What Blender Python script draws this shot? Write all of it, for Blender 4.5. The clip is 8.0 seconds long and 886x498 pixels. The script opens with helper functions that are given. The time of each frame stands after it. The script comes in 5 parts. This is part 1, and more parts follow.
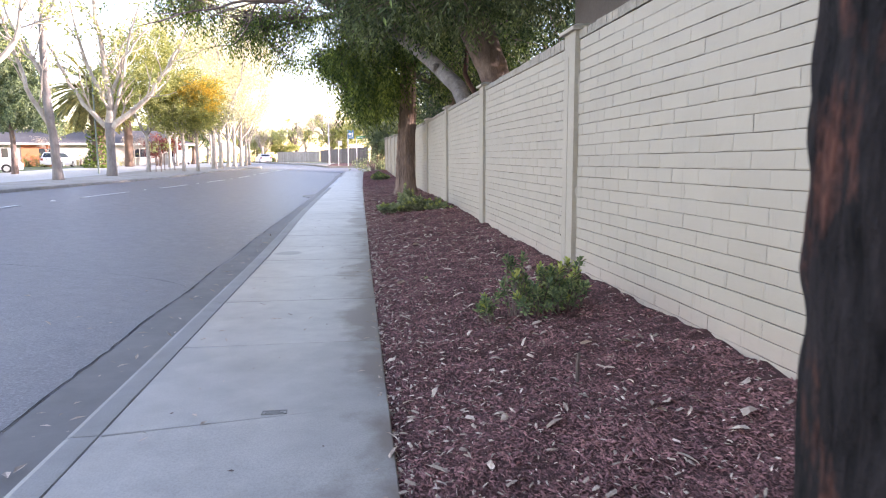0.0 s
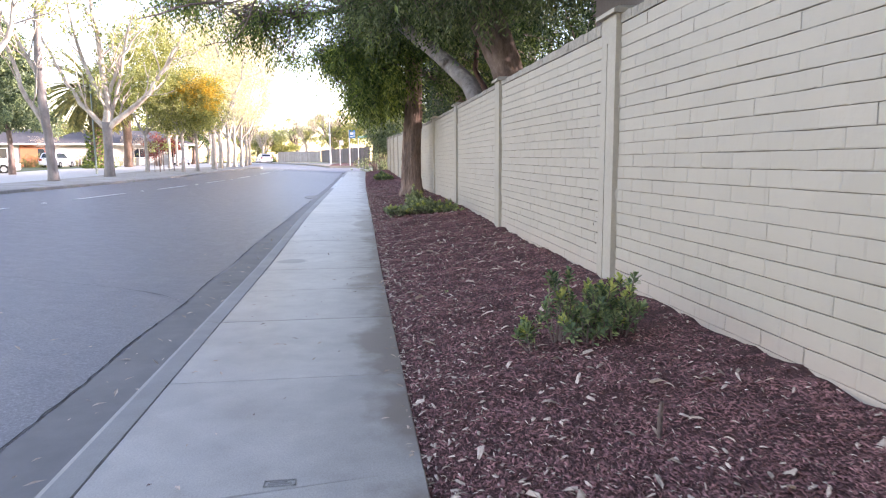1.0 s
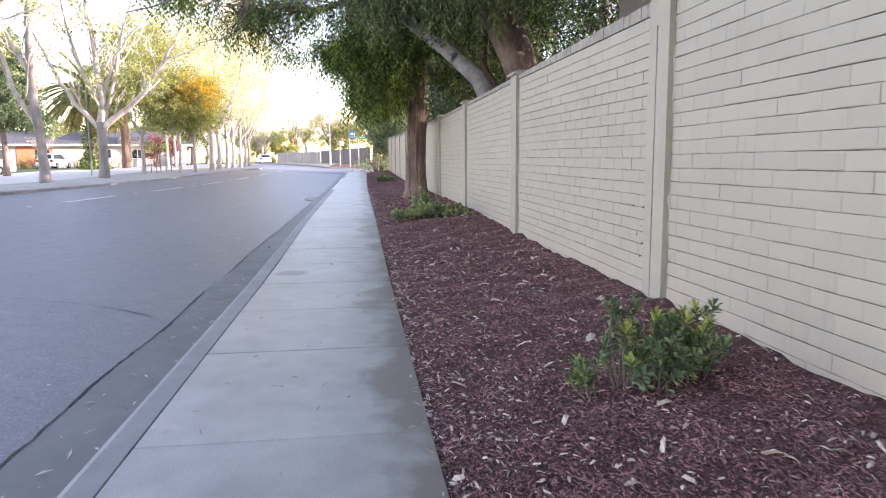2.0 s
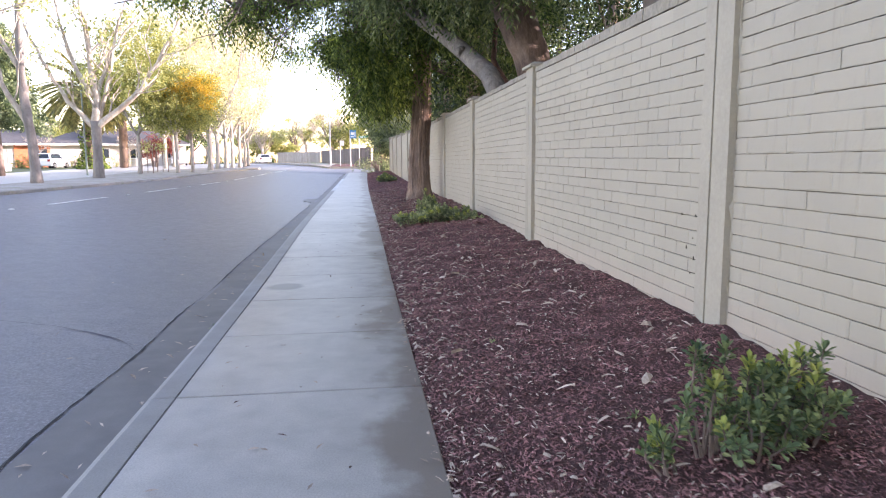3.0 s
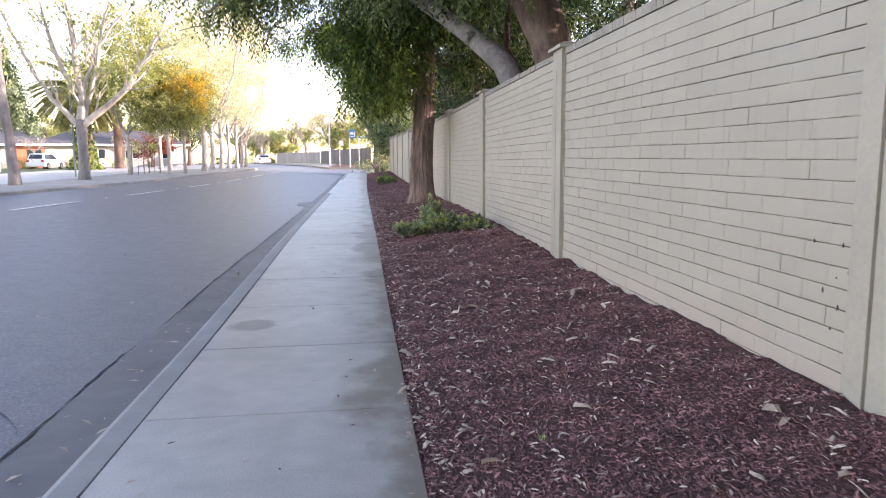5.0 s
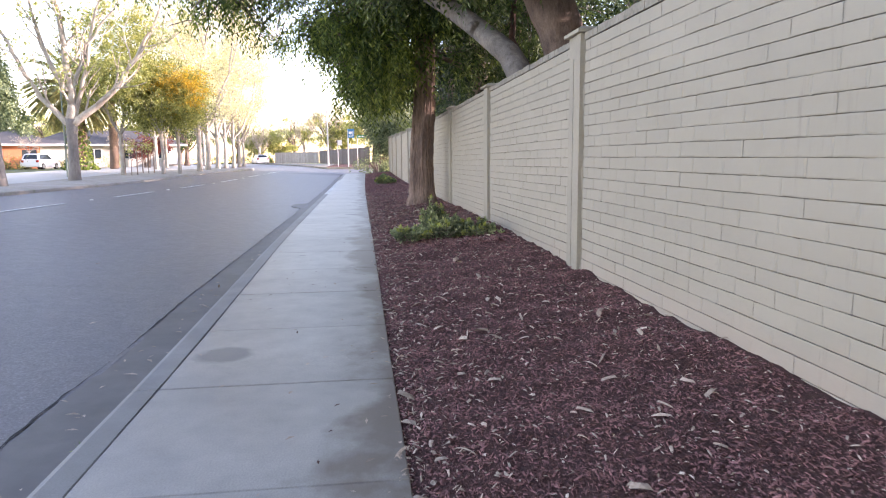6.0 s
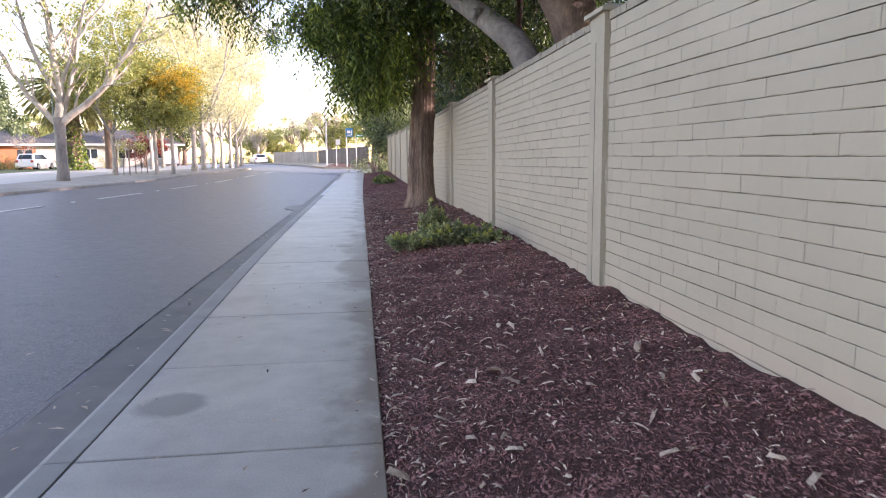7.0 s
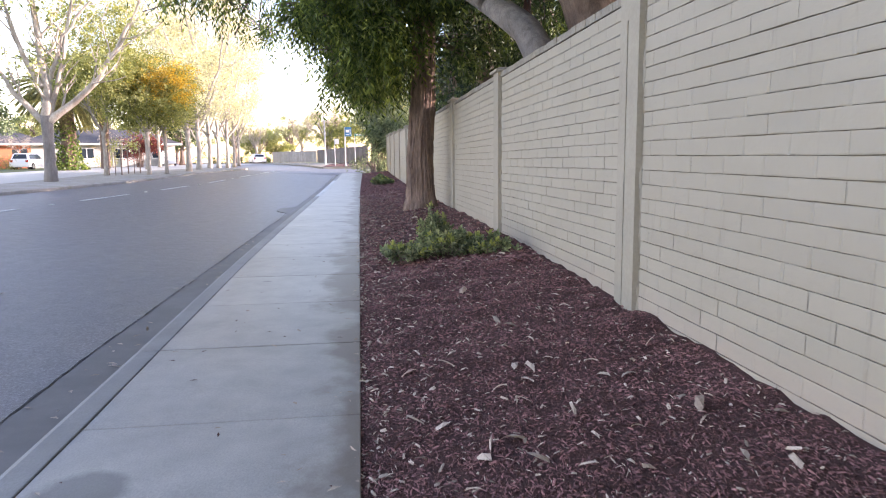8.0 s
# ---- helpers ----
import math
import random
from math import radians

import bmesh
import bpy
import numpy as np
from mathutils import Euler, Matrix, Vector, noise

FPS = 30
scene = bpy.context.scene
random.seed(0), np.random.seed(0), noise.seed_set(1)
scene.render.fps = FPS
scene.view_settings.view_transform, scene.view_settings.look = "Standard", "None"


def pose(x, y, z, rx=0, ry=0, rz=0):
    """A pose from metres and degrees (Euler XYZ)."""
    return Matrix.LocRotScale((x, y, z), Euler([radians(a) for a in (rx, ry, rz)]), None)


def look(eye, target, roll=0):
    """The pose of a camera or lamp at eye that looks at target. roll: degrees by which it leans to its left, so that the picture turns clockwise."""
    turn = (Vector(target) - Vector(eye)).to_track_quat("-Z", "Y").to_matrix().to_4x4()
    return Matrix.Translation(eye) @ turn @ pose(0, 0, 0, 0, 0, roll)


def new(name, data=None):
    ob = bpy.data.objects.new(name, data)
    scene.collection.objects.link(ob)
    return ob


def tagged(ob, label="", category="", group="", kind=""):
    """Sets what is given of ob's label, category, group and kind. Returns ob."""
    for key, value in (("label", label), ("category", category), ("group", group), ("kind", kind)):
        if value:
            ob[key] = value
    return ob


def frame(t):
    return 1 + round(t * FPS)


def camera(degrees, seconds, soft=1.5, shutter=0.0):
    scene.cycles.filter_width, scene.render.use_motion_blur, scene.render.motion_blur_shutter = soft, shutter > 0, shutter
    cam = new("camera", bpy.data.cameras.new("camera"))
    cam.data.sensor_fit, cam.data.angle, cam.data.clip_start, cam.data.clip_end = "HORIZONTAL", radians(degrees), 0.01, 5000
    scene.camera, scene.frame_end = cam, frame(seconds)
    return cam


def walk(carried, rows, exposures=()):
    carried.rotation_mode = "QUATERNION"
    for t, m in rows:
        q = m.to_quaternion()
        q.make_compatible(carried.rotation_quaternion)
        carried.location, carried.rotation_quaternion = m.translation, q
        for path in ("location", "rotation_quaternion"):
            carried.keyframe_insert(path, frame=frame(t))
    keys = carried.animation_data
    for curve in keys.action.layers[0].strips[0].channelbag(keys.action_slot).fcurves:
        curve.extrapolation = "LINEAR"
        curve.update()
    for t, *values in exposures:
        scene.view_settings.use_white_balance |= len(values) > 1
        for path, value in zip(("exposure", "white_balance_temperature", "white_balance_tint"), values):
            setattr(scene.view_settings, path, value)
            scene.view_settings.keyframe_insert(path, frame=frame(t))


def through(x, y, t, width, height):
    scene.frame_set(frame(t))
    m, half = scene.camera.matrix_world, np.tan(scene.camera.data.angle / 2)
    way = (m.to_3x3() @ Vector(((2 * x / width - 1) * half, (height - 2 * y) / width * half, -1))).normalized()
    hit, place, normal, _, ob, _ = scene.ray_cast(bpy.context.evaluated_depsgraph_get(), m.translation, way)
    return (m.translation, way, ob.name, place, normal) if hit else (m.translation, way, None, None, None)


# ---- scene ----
cam = camera(68.0, 8.0, soft=1.1, shutter=0.3)
PATH = [
    (0, (0.503, 0.338, 1.098), (0.756, 2.304, 0.834), -0.3),
    (0.5, (0.454, 0.648, 1.101), (0.706, 2.615, 0.835), -0.4),
    (1, (0.409, 0.995, 1.102), (0.66, 2.962, 0.837), -0.4),
    (1.5, (0.368, 1.366, 1.104), (0.62, 3.332, 0.84), -0.5),
    (3, (0.328, 2.459, 1.111), (0.579, 4.425, 0.848), -0.4),
    (3.5, (0.337, 2.796, 1.113), (0.588, 4.763, 0.85), -0.4),
    (4, (0.358, 3.134, 1.113), (0.609, 5.101, 0.851), -0.4),
    (4.5, (0.382, 3.476, 1.119), (0.633, 5.443, 0.856), -0.4),
    (4.7, (0.395, 3.614, 1.122), (0.644, 5.581, 0.86), -0.4),
    (6, (0.463, 4.525, 1.122), (0.714, 6.492, 0.859), -0.5),
    (6.5, (0.505, 4.92, 1.121), (0.756, 6.887, 0.858), -0.5),
    (7, (0.55, 5.314, 1.128), (0.801, 7.28, 0.863), -0.6),
    (7.5, (0.596, 5.734, 1.134), (0.848, 7.7, 0.868), -0.7),
    (8, (0.642, 6.131, 1.133), (0.893, 8.097, 0.867), -0.6),
]
walk(cam, [(t, look(eye, target, roll)) for t, eye, target, roll in PATH], [(0, 2.62, 7060, 35), (4, 2.56, 7110, 35), (6, 2.47, 7170, 35), (6.5, 2.43, 7180, 35), (7, 2.27, 7190, 35), (7.5, 2.3, 7150, 35), (8, 2.4, 7090, 35)])

# ---- world, sun, exposure ----
SUN_EL, SUN_AZ = radians(13), radians(92)          # azimuth from +y towards +x
world = bpy.data.worlds.new("world")
scene.world = world
world.use_nodes = True
wn = world.node_tree.nodes
sky = wn.new("ShaderNodeTexSky")
sky.sky_type, sky.sun_disc = "NISHITA", False
sky.sun_elevation, sky.sun_rotation = SUN_EL, SUN_AZ
sky.air_density, sky.dust_density, sky.ozone_density = 1.0, 0.35, 1.0
world.node_tree.links.new(sky.outputs[0], wn["Background"].inputs[0])
wn["Background"].inputs[1].default_value = 0.15
sun_data = bpy.data.lights.new("sun", "SUN")
sun_data.energy, sun_data.angle, sun_data.color = 3.2, radians(0.6), (1.0, 0.965, 0.91)
sun = new("sun", sun_data)
sun.matrix_world = look((math.sin(SUN_AZ) * 60, math.cos(SUN_AZ) * 60, 60 * math.tan(SUN_EL)), (0, 0, 0))

# ---- terrain: a street that rises ahead and falls from the median to the kerb ----
RISE = [(-400, 0), (0, 0), (8, 0), (10.4, .04), (13.4, .095), (16, .112), (22, .125), (31, .18), (43, .4), (55, .62), (75, .8), (105, .95), (140, 1.1), (600, 1.6)]
CROSS = [(-600, -.2), (-60, -.2), (-32, -.2), (-20, 0), (-13, .2), (-9.6, .26), (-8, .23), (-5.5, .17), (-3.5, .03), (-1.1, -.13)]
WALL_RISE = [(-400, 0), (0, 0), (16, 0), (30, .15), (43, .4), (55, .62), (75, .8)]
DRIFT = [(-400, 0), (6, 0), (12, .015), (22, .05), (32, .12), (46, .29), (70, .4)]
SEAM = [(-400, 0), (7, 0), (11, .05), (14, .12), (18, .14), (30, .16), (70, .16)]
MEDIAN_X = [(-60, -8.7), (20, -8.45), (30, -8.05), (38, -7.65), (47, -6.9), (52, -6.7), (60, -6.7)]


def curve_through(tab, v):
    xs, ys = [a for a, _ in tab], [b for _, b in tab]
    v = min(max(v, xs[0]), xs[-1])
    i = max(k for k in range(len(xs) - 1) if v >= xs[k])
    d = [(ys[k + 1] - ys[k]) / (xs[k + 1] - xs[k]) for k in range(len(xs) - 1)]

    def slope(k):
        if k == 0 or k == len(xs) - 1:
            return d[0] if k == 0 else d[-1]
        a, b = d[k - 1], d[k]
        return 0.0 if a * b <= 0 else 2 * a * b / (a + b)
    h = xs[i + 1] - xs[i]
    t = (v - xs[i]) / h
    return ((2 * t**3 - 3 * t * t + 1) * ys[i] + (t**3 - 2 * t * t + t) * h * slope(i)
            + (3 * t * t - 2 * t**3) * ys[i + 1] + (t**3 - t * t) * h * slope(i + 1))


def rise(y):
    return curve_through(RISE, y)


def wall_rise(y):
    """Foot of the wall panels, which were built level while the pavement climbs."""
    return curve_through(WALL_RISE, y)


def drift(y):
    """How far the pavement edges swing towards the wall further along."""
    return curve_through(DRIFT, y)


def seam_shift(y):
    """How far the gutter narrows further along."""
    return drift(y) + curve_through(SEAM, y)


def cross(x):
    return curve_through(CROSS, min(x, -1.1))


def gz(x, y):
    u = min(max((y - 40) / 25, 0), 1)
    if -4 < x < 2 and y < 60:
        x -= drift(y) * min(1, (x + 4) / 2.6)
    return cross(x) * (1 - 0.85 * u * u * (3 - 2 * u)) + rise(y)


def bed(x, y):
    """Height of the bark bed, which climbs from the pavement to the wall."""
    u = min(max((x - 0.62 - drift(y)) / 1.75, 0), 1)
    hump = 0.03 * max(0, u - .6) * noise.noise((0, y * 2.3, 1.7)) + 0.14 * max(0, u - .82) * noise.noise((4, y * 5.5, 1.2)) + 0.1 * max(0, u - .82) * noise.noise((8, y * 13, 6)) + 0.03 * noise.noise((x * 1.3, y * 1.1, 3.1)) + 0.022 * noise.noise((x * 3, y * 3.2, 7.7)) + 0.012 * noise.noise((x * 6, y * 6, 0))
    return rise(y) - 0.015 + 0.155 * u ** 0.9 + hump * min(1, u * 6)


# ---- mesh helpers ----
class Build:
    """Collects vertices and faces of one mesh."""

    def __init__(self):
        self.v, self.f = [], []

    def add(self, verts, faces):
        n = len(self.v)
        self.v.extend(tuple(p) for p in verts)
        self.f.extend(tuple(i + n for i in face) for face in faces)
        return self

    def box(self, lo, hi, m=None):
        (a, b, c), (d, e, g) = lo, hi
        p = [Vector(q) for q in ((a, b, c), (d, b, c), (d, e, c), (a, e, c), (a, b, g), (d, b, g), (d, e, g), (a, e, g))]
        if m:
            p = [m @ q for q in p]
        return self.add(p, [(3, 2, 1, 0), (4, 5, 6, 7), (0, 1, 5, 4), (1, 2, 6, 5), (2, 3, 7, 6), (3, 0, 4, 7)])

    def tube(self, pts, radii, n=8, rough=0.0, caps=True, seed=0):
        pts = [Vector(p) for p in pts]
        rnd = random.Random(seed)
        ring0, verts, faces = None, [], []
        side = None
        for i, p in enumerate(pts):
            d = (pts[min(i + 1, len(pts) - 1)] - pts[max(i - 1, 0)]).normalized()
            if side is None:
                side = d.cross(Vector((0.31, 0.92, 0.2))).normalized()
            side = (side - d * side.dot(d)).normalized()
            up = d.cross(side)
            for k in range(n):
                a = 2 * math.pi * k / n
                r = radii[i] * (1 + rough * (rnd.random() - 0.5) + rough * math.sin(3 * a + i * 0.4))
                verts.append(p + (side * math.cos(a) + up * math.sin(a)) * r)
        for i in range(len(pts) - 1):
            for k in range(n):
                a, b = i * n + k, i * n + (k + 1) % n
                faces.append((a, b, b + n, a + n))
        if caps:
            faces += [tuple(range(n - 1, -1, -1)), tuple(range((len(pts) - 1) * n, len(pts) * n))]
        return self.add(verts, faces)

    def sheet(self, xs, ys, z):
        n = len(self.v)
        self.v.extend((x, y, z(x, y)) for y in ys for x in xs)
        w = len(xs)
        self.f.extend((n + j * w + i, n + j * w + i + 1, n + (j + 1) * w + i + 1, n + (j + 1) * w + i)
                      for j in range(len(ys) - 1) for i in range(w - 1))
        return self

    def mesh(self, name, material, smooth=False):
        me = bpy.data.meshes.new(name)
        me.from_pydata(self.v, [], self.f)
        me.materials.append(material)
        if smooth:
            me.polygons.foreach_set("use_smooth", [True] * len(me.polygons))
        me.update()
        return me


def part(name, build, material, parent=None, label="", smooth=False):
    me = build if isinstance(build, bpy.types.Mesh) else build.mesh(name, material, smooth)
    ob = new(name, me)
    if parent:
        ob.parent = parent
    return tagged(ob, label)


def thing(name, label, category, at=(0, 0, 0), turn=0, group="", kind=""):
    ob = new(name)
    ob.matrix_world = pose(*at, 0, 0, turn)
    return tagged(ob, label, category, group, kind)


def bevelled(build, width, segments=1):
    """The build's mesh with its sharp edges rounded."""
    bm = bmesh.new()
    vs = [bm.verts.new(p) for p in build.v]
    for face in build.f:
        bm.faces.new([vs[i] for i in face])
    sharp = [e for e in bm.edges if len(e.link_faces) == 2 and e.calc_face_angle(0) > 0.5]
    bmesh.ops.bevel(bm, geom=sharp, offset=width, segments=segments, affect="EDGES", profile=0.6)
    out = Build()
    bm.verts.index_update()
    out.add([v.co.copy() for v in bm.verts], [[v.index for v in face.verts] for face in bm.faces])
    bm.free()
    return out


def steps(a, b, d):
    n = max(1, round((b - a) / d))
    return [a + (b - a) * i / n for i in range(n + 1)]


# ---- materials ----
def mat(name, base, rough=0.8, metal=0.0):
    m = bpy.data.materials.new(name)
    m.use_nodes = True
    b = m.node_tree.nodes["Principled BSDF"]
    b.inputs["Base Color"].default_value = (*base, 1)
    b.inputs["Roughness"].default_value, b.inputs["Metallic"].default_value = rough, metal
    return m


class Nodes:
    """Short hand for a node material."""

    def __init__(self, m):
        self.m, self.t = m, m.node_tree
        self.b = self.t.nodes["Principled BSDF"]

    def link(self, a, b):
        self.t.links.new(a, b)

    def coords(self, world=True):
        if world:
            return self.t.nodes.new("ShaderNodeNewGeometry").outputs["Position"]
        return self.t.nodes.new("ShaderNodeTexCoord").outputs["Object"]

    def scaled(self, vec, s):
        n = self.t.nodes.new("ShaderNodeMapping")
        n.inputs["Scale"].default_value = s
        self.link(vec, n.inputs["Vector"])
        return n.outputs[0]

    def noise(self, vec, scale, detail=5, rough=0.6):
        n = self.t.nodes.new("ShaderNodeTexNoise")
        n.inputs["Scale"].default_value, n.inputs["Detail"].default_value, n.inputs["Roughness"].default_value = scale, detail, rough
        self.link(vec, n.inputs["Vector"])
        return n.outputs["Fac"]

    def ramp(self, fac, *stops):
        n = self.t.nodes.new("ShaderNodeValToRGB")
        e = n.color_ramp.elements
        while len(e) < len(stops):
            e.new(0.5)
        for k, (pos, col) in zip(e, stops):
            k.position = pos
            k.color = (*col, 1) if isinstance(col, tuple) else (col, col, col, 1)
        self.link(fac, n.inputs[0])
        return n.outputs[0]

    def mix(self, fac, a, b, how="MIX"):
        n = self.t.nodes.new("ShaderNodeMix")
        n.data_type, n.blend_type = "RGBA", how
        for sock, v in ((n.inputs[0], fac), (n.inputs[6], a), (n.inputs[7], b)):
            if isinstance(v, (int, float)):
                sock.default_value = v
            elif isinstance(v, tuple):
                sock.default_value = (*v, 1)
            else:
                self.link(v, sock)
        return n.outputs[2]

    def math(self, op, a, b=0.0):
        n = self.t.nodes.new("ShaderNodeMath")
        n.operation = op
        for sock, v in ((n.inputs[0], a), (n.inputs[1], b)):
            if isinstance(v, (int, float)):
                sock.default_value = v
            else:
                self.link(v, sock)
        return n.outputs[0]

    def axis(self, vec, k):
        n = self.t.nodes.new("ShaderNodeSeparateXYZ")
        self.link(vec, n.inputs[0])
        return n.outputs[k]

    def island(self):
        return self.t.nodes.new("ShaderNodeNewGeometry").outputs["Random Per Island"]

    def each(self):
        return self.t.nodes.new("ShaderNodeObjectInfo").outputs["Random"]

    def colour(self, c):
        self.link(c, self.b.inputs["Base Color"])
        return self

    def rough(self, r):
        self.link(r, self.b.inputs["Roughness"])
        return self

    def bump(self, height, strength=0.3, dist=0.01):
        n = self.t.nodes.new("ShaderNodeBump")
        n.inputs["Strength"].default_value, n.inputs["Distance"].default_value = strength, dist
        self.link(height, n.inputs["Height"])
        self.link(n.outputs[0], self.b.inputs["Normal"])
        return self


def speckled(name, dark, light, scale, rough=0.85, bump=0.3, dist=0.01, fine=None, world=True, by="none", stretch=(1, 1, 1), spread=0.25):
    """A colour that wanders between two tones at two scales, with relief."""
    m = mat(name, light, rough)
    n = Nodes(m)
    c = n.scaled(n.coords(world), stretch)
    big, small = n.noise(c, scale), n.noise(c, fine or scale * 12, 4)
    col = n.ramp(n.mix(0.45, big, small), (0.34, dark), (0.66, light))
    if by != "none":
        k = n.island() if by == "island" else n.each()
        col = n.mix(1.0, col, n.ramp(k, (0, 1 - spread), (1, 1 + spread)), "MULTIPLY")
    n.colour(col)
    n.bump(small, bump, dist)
    return m


def leafy(name, dark, mid, light, through=0.35, gloss=0.45, tint=(1.0, 1.0, 0.55)):
    """Leaves that differ one by one and let light through."""
    m = mat(name, mid, gloss)
    n = Nodes(m)
    col = n.ramp(n.island(), (0.0, dark), (0.55, mid), (1.0, light))
    col = n.mix(1.0, col, n.ramp(n.noise(n.coords(), 2.3, 2), (0.34, (0.66, 0.7, 0.7)), (0.66, (1.4, 1.34, 1.2))), "MULTIPLY")
    n.colour(col)
    n.b.inputs["Specular IOR Level"].default_value = 0.3
    tr = n.t.nodes.new("ShaderNodeBsdfTranslucent")
    n.link(n.mix(1.0, col, tint, "MULTIPLY"), tr.inputs[0])
    mx = n.t.nodes.new("ShaderNodeMixShader")
    mx.inputs[0].default_value = through
    n.link(n.b.outputs[0], mx.inputs[1])
    n.link(tr.outputs[0], mx.inputs[2])
    n.link(mx.outputs[0], n.t.nodes["Material Output"].inputs[0])
    return m


STAINS = [(-0.34, 8.42, 0.17), (0.3, 17.5, 0.12), (-0.2, 12.1, 0.05)]


def asphalt_material():
    m = mat("asphalt", (0.07, 0.07, 0.075), 0.8)
    n = Nodes(m)
    c = n.coords()
    grit, mid, big = n.noise(c, 58, 5, 0.8), n.noise(c, 7, 6, 0.7), n.noise(n.scaled(c, (1, .15, 1)), 0.9, 4)
    col = n.mix(n.mix(0.5, mid, big), (0.09, 0.087, 0.098), (0.15, 0.146, 0.163))
    col = n.mix(n.ramp(grit, (0.52, 0.0), (0.66, 0.8)), col, (0.27, 0.26, 0.295))
    col = n.mix(n.ramp(grit, (0.32, 0.75), (0.46, 0.0)), col, (0.03, 0.03, 0.034))
    scar = n.ramp(n.noise(n.scaled(c, (0.25, 2.2, 1)), 1.3, 5, 0.7), (0.6, 0.0), (0.72, 0.35))
    col = n.mix(scar, col, (0.07, 0.07, 0.075))
    n.colour(col).bump(grit, 0.4, 0.005)
    n.rough(n.ramp(mid, (0.3, 0.38), (0.7, 0.5)))
    return m


def concrete_material(name, a, b, edge_stain=False):
    m = mat(name, b, 0.4 if edge_stain else 0.55)
    n = Nodes(m)
    c = n.coords()
    grain, blot, big = n.noise(c, 130, 4), n.noise(c, 5, 6), n.noise(c, 1.1, 4)
    col = n.mix(n.ramp(n.mix(0.5, blot, big), (0.35, 0.0), (0.65, 1.0)), a, b)
    col = n.mix(n.ramp(grain, (0.35, 0.28), (0.6, 0.0)), col, (0.12, 0.11, 0.1))
    col = n.mix(1.0, col, n.ramp(n.each(), (0, 0.93), (1, 1.06)), "MULTIPLY")
    if edge_stain:
        # damp, bark-stained blotches that creep in from the bed
        reach = n.math("ADD", n.axis(c, 0), n.math("MULTIPLY", n.math("SUBTRACT", n.noise(n.scaled(c, (1.2, 1, 1)), 1.15, 5), 0.5), 1.3))
        mask = n.ramp(reach, (0.4, 0.0), (0.56, 0.78))
        col = n.mix(mask, col, (0.18, 0.135, 0.105))
    for x, y, rad in (STAINS if edge_stain else ()):
        v = n.t.nodes.new("ShaderNodeVectorMath")
        v.operation = "DISTANCE"
        v.inputs[1].default_value = (x, y, 0)
        n.link(n.scaled(c, (1, 1, 0)), v.inputs[0])
        ring = n.math("ADD", v.outputs["Value"], n.math("MULTIPLY", n.math("SUBTRACT", n.noise(c, 7, 4), 0.5), 0.12))
        col = n.mix(n.ramp(ring, (rad * .75, 0.62), (rad * 1.05, 0.0)), col, (0.1, 0.095, 0.09))
    n.colour(col).bump(n.mix(0.3, grain, blot), 0.25, 0.003)
    return m


def painted_brick_material():
    m = mat("painted_brick", (0.74, 0.72, 0.66), 0.55)
    n = Nodes(m)
    c = n.coords()
    tone = n.noise(c, 1.3, 4)
    lump = n.noise(c, 19, 5, 0.6)
    col = n.mix(tone, (0.33, 0.296, 0.236), (0.392, 0.353, 0.284))
    col = n.mix(1.0, col, n.ramp(n.island(), (0, 0.965), (1, 1.03)), "MULTIPLY")
    col = n.mix(1.0, col, n.ramp(n.each(), (0, 0.97), (1, 1.03)), "MULTIPLY")
    scuff = n.ramp(n.noise(n.scaled(c, (1, .5, 2.2)), 6, 7, 0.75), (0.53, 0.0), (0.74, 0.5))
    col = n.mix(scuff, col, (0.33, 0.31, 0.27))
    drip = n.ramp(n.noise(n.scaled(c, (1, 9, .9)), 2.2, 5, 0.7), (0.6, 0.0), (0.74, 0.4))
    col = n.mix(drip, col, (0.2, 0.175, 0.14))
    low = n.ramp(n.math("ADD", n.axis(c, 2), n.math("MULTIPLY", n.noise(c, 6, 4), 0.25)), (0.25, 0.4), (0.5, 0.0))
    col = n.mix(low, col, (0.5, 0.36, 0.29))
    n.colour(col).bump(n.mix(0.6, lump, n.noise(n.scaled(c, (1, .6, 1)), 8, 3)), 0.6, 0.014)
    return m


def bark_material(name, dark, light, scale, along=0.12, bump=1.0, dist=0.04):
    m = mat(name, light, 0.9)
    n = Nodes(m)
    c = n.scaled(n.coords(), (1, 1, along))
    strip, fine, blot = n.noise(c, scale, 6, 0.65), n.noise(c, scale * 7, 4), n.noise(n.coords(), 1.6, 4)
    col = n.ramp(n.mix(0.35, strip, fine), (0.32, dark), (0.68, light))
    col = n.mix(n.ramp(blot, (0.4, 0.0), (0.7, 0.5)), col, dark)
    n.colour(col).bump(n.mix(0.4, strip, fine), bump, dist)
    return m


ASPHALT = asphalt_material()
PAVING = concrete_material("pavement_concrete", (0.335, 0.314, 0.283), (0.485, 0.457, 0.412), True)
KERBING = concrete_material("kerb_concrete", (0.225, 0.216, 0.204), (0.315, 0.304, 0.288))
GUTTERING = concrete_material("gutter_concrete", (0.12, 0.11, 0.102), (0.19, 0.174, 0.162))
PALE_CONCRETE = concrete_material("sunned_concrete", (0.42, 0.41, 0.39), (0.54, 0.53, 0.5))
PATCH = concrete_material("new_concrete", (0.5, 0.5, 0.49), (0.62, 0.62, 0.6))
TAR = speckled("tar", (0.014, 0.014, 0.015), (0.045, 0.044, 0.045), 9)
OLD_TAR = speckled("old_tar", (0.1, 0.097, 0.108), (0.125, 0.121, 0.134), 5, fine=60)
LINE_PAINT = speckled("line_paint", (0.5, 0.5, 0.49), (0.8, 0.8, 0.78), 6, fine=60)
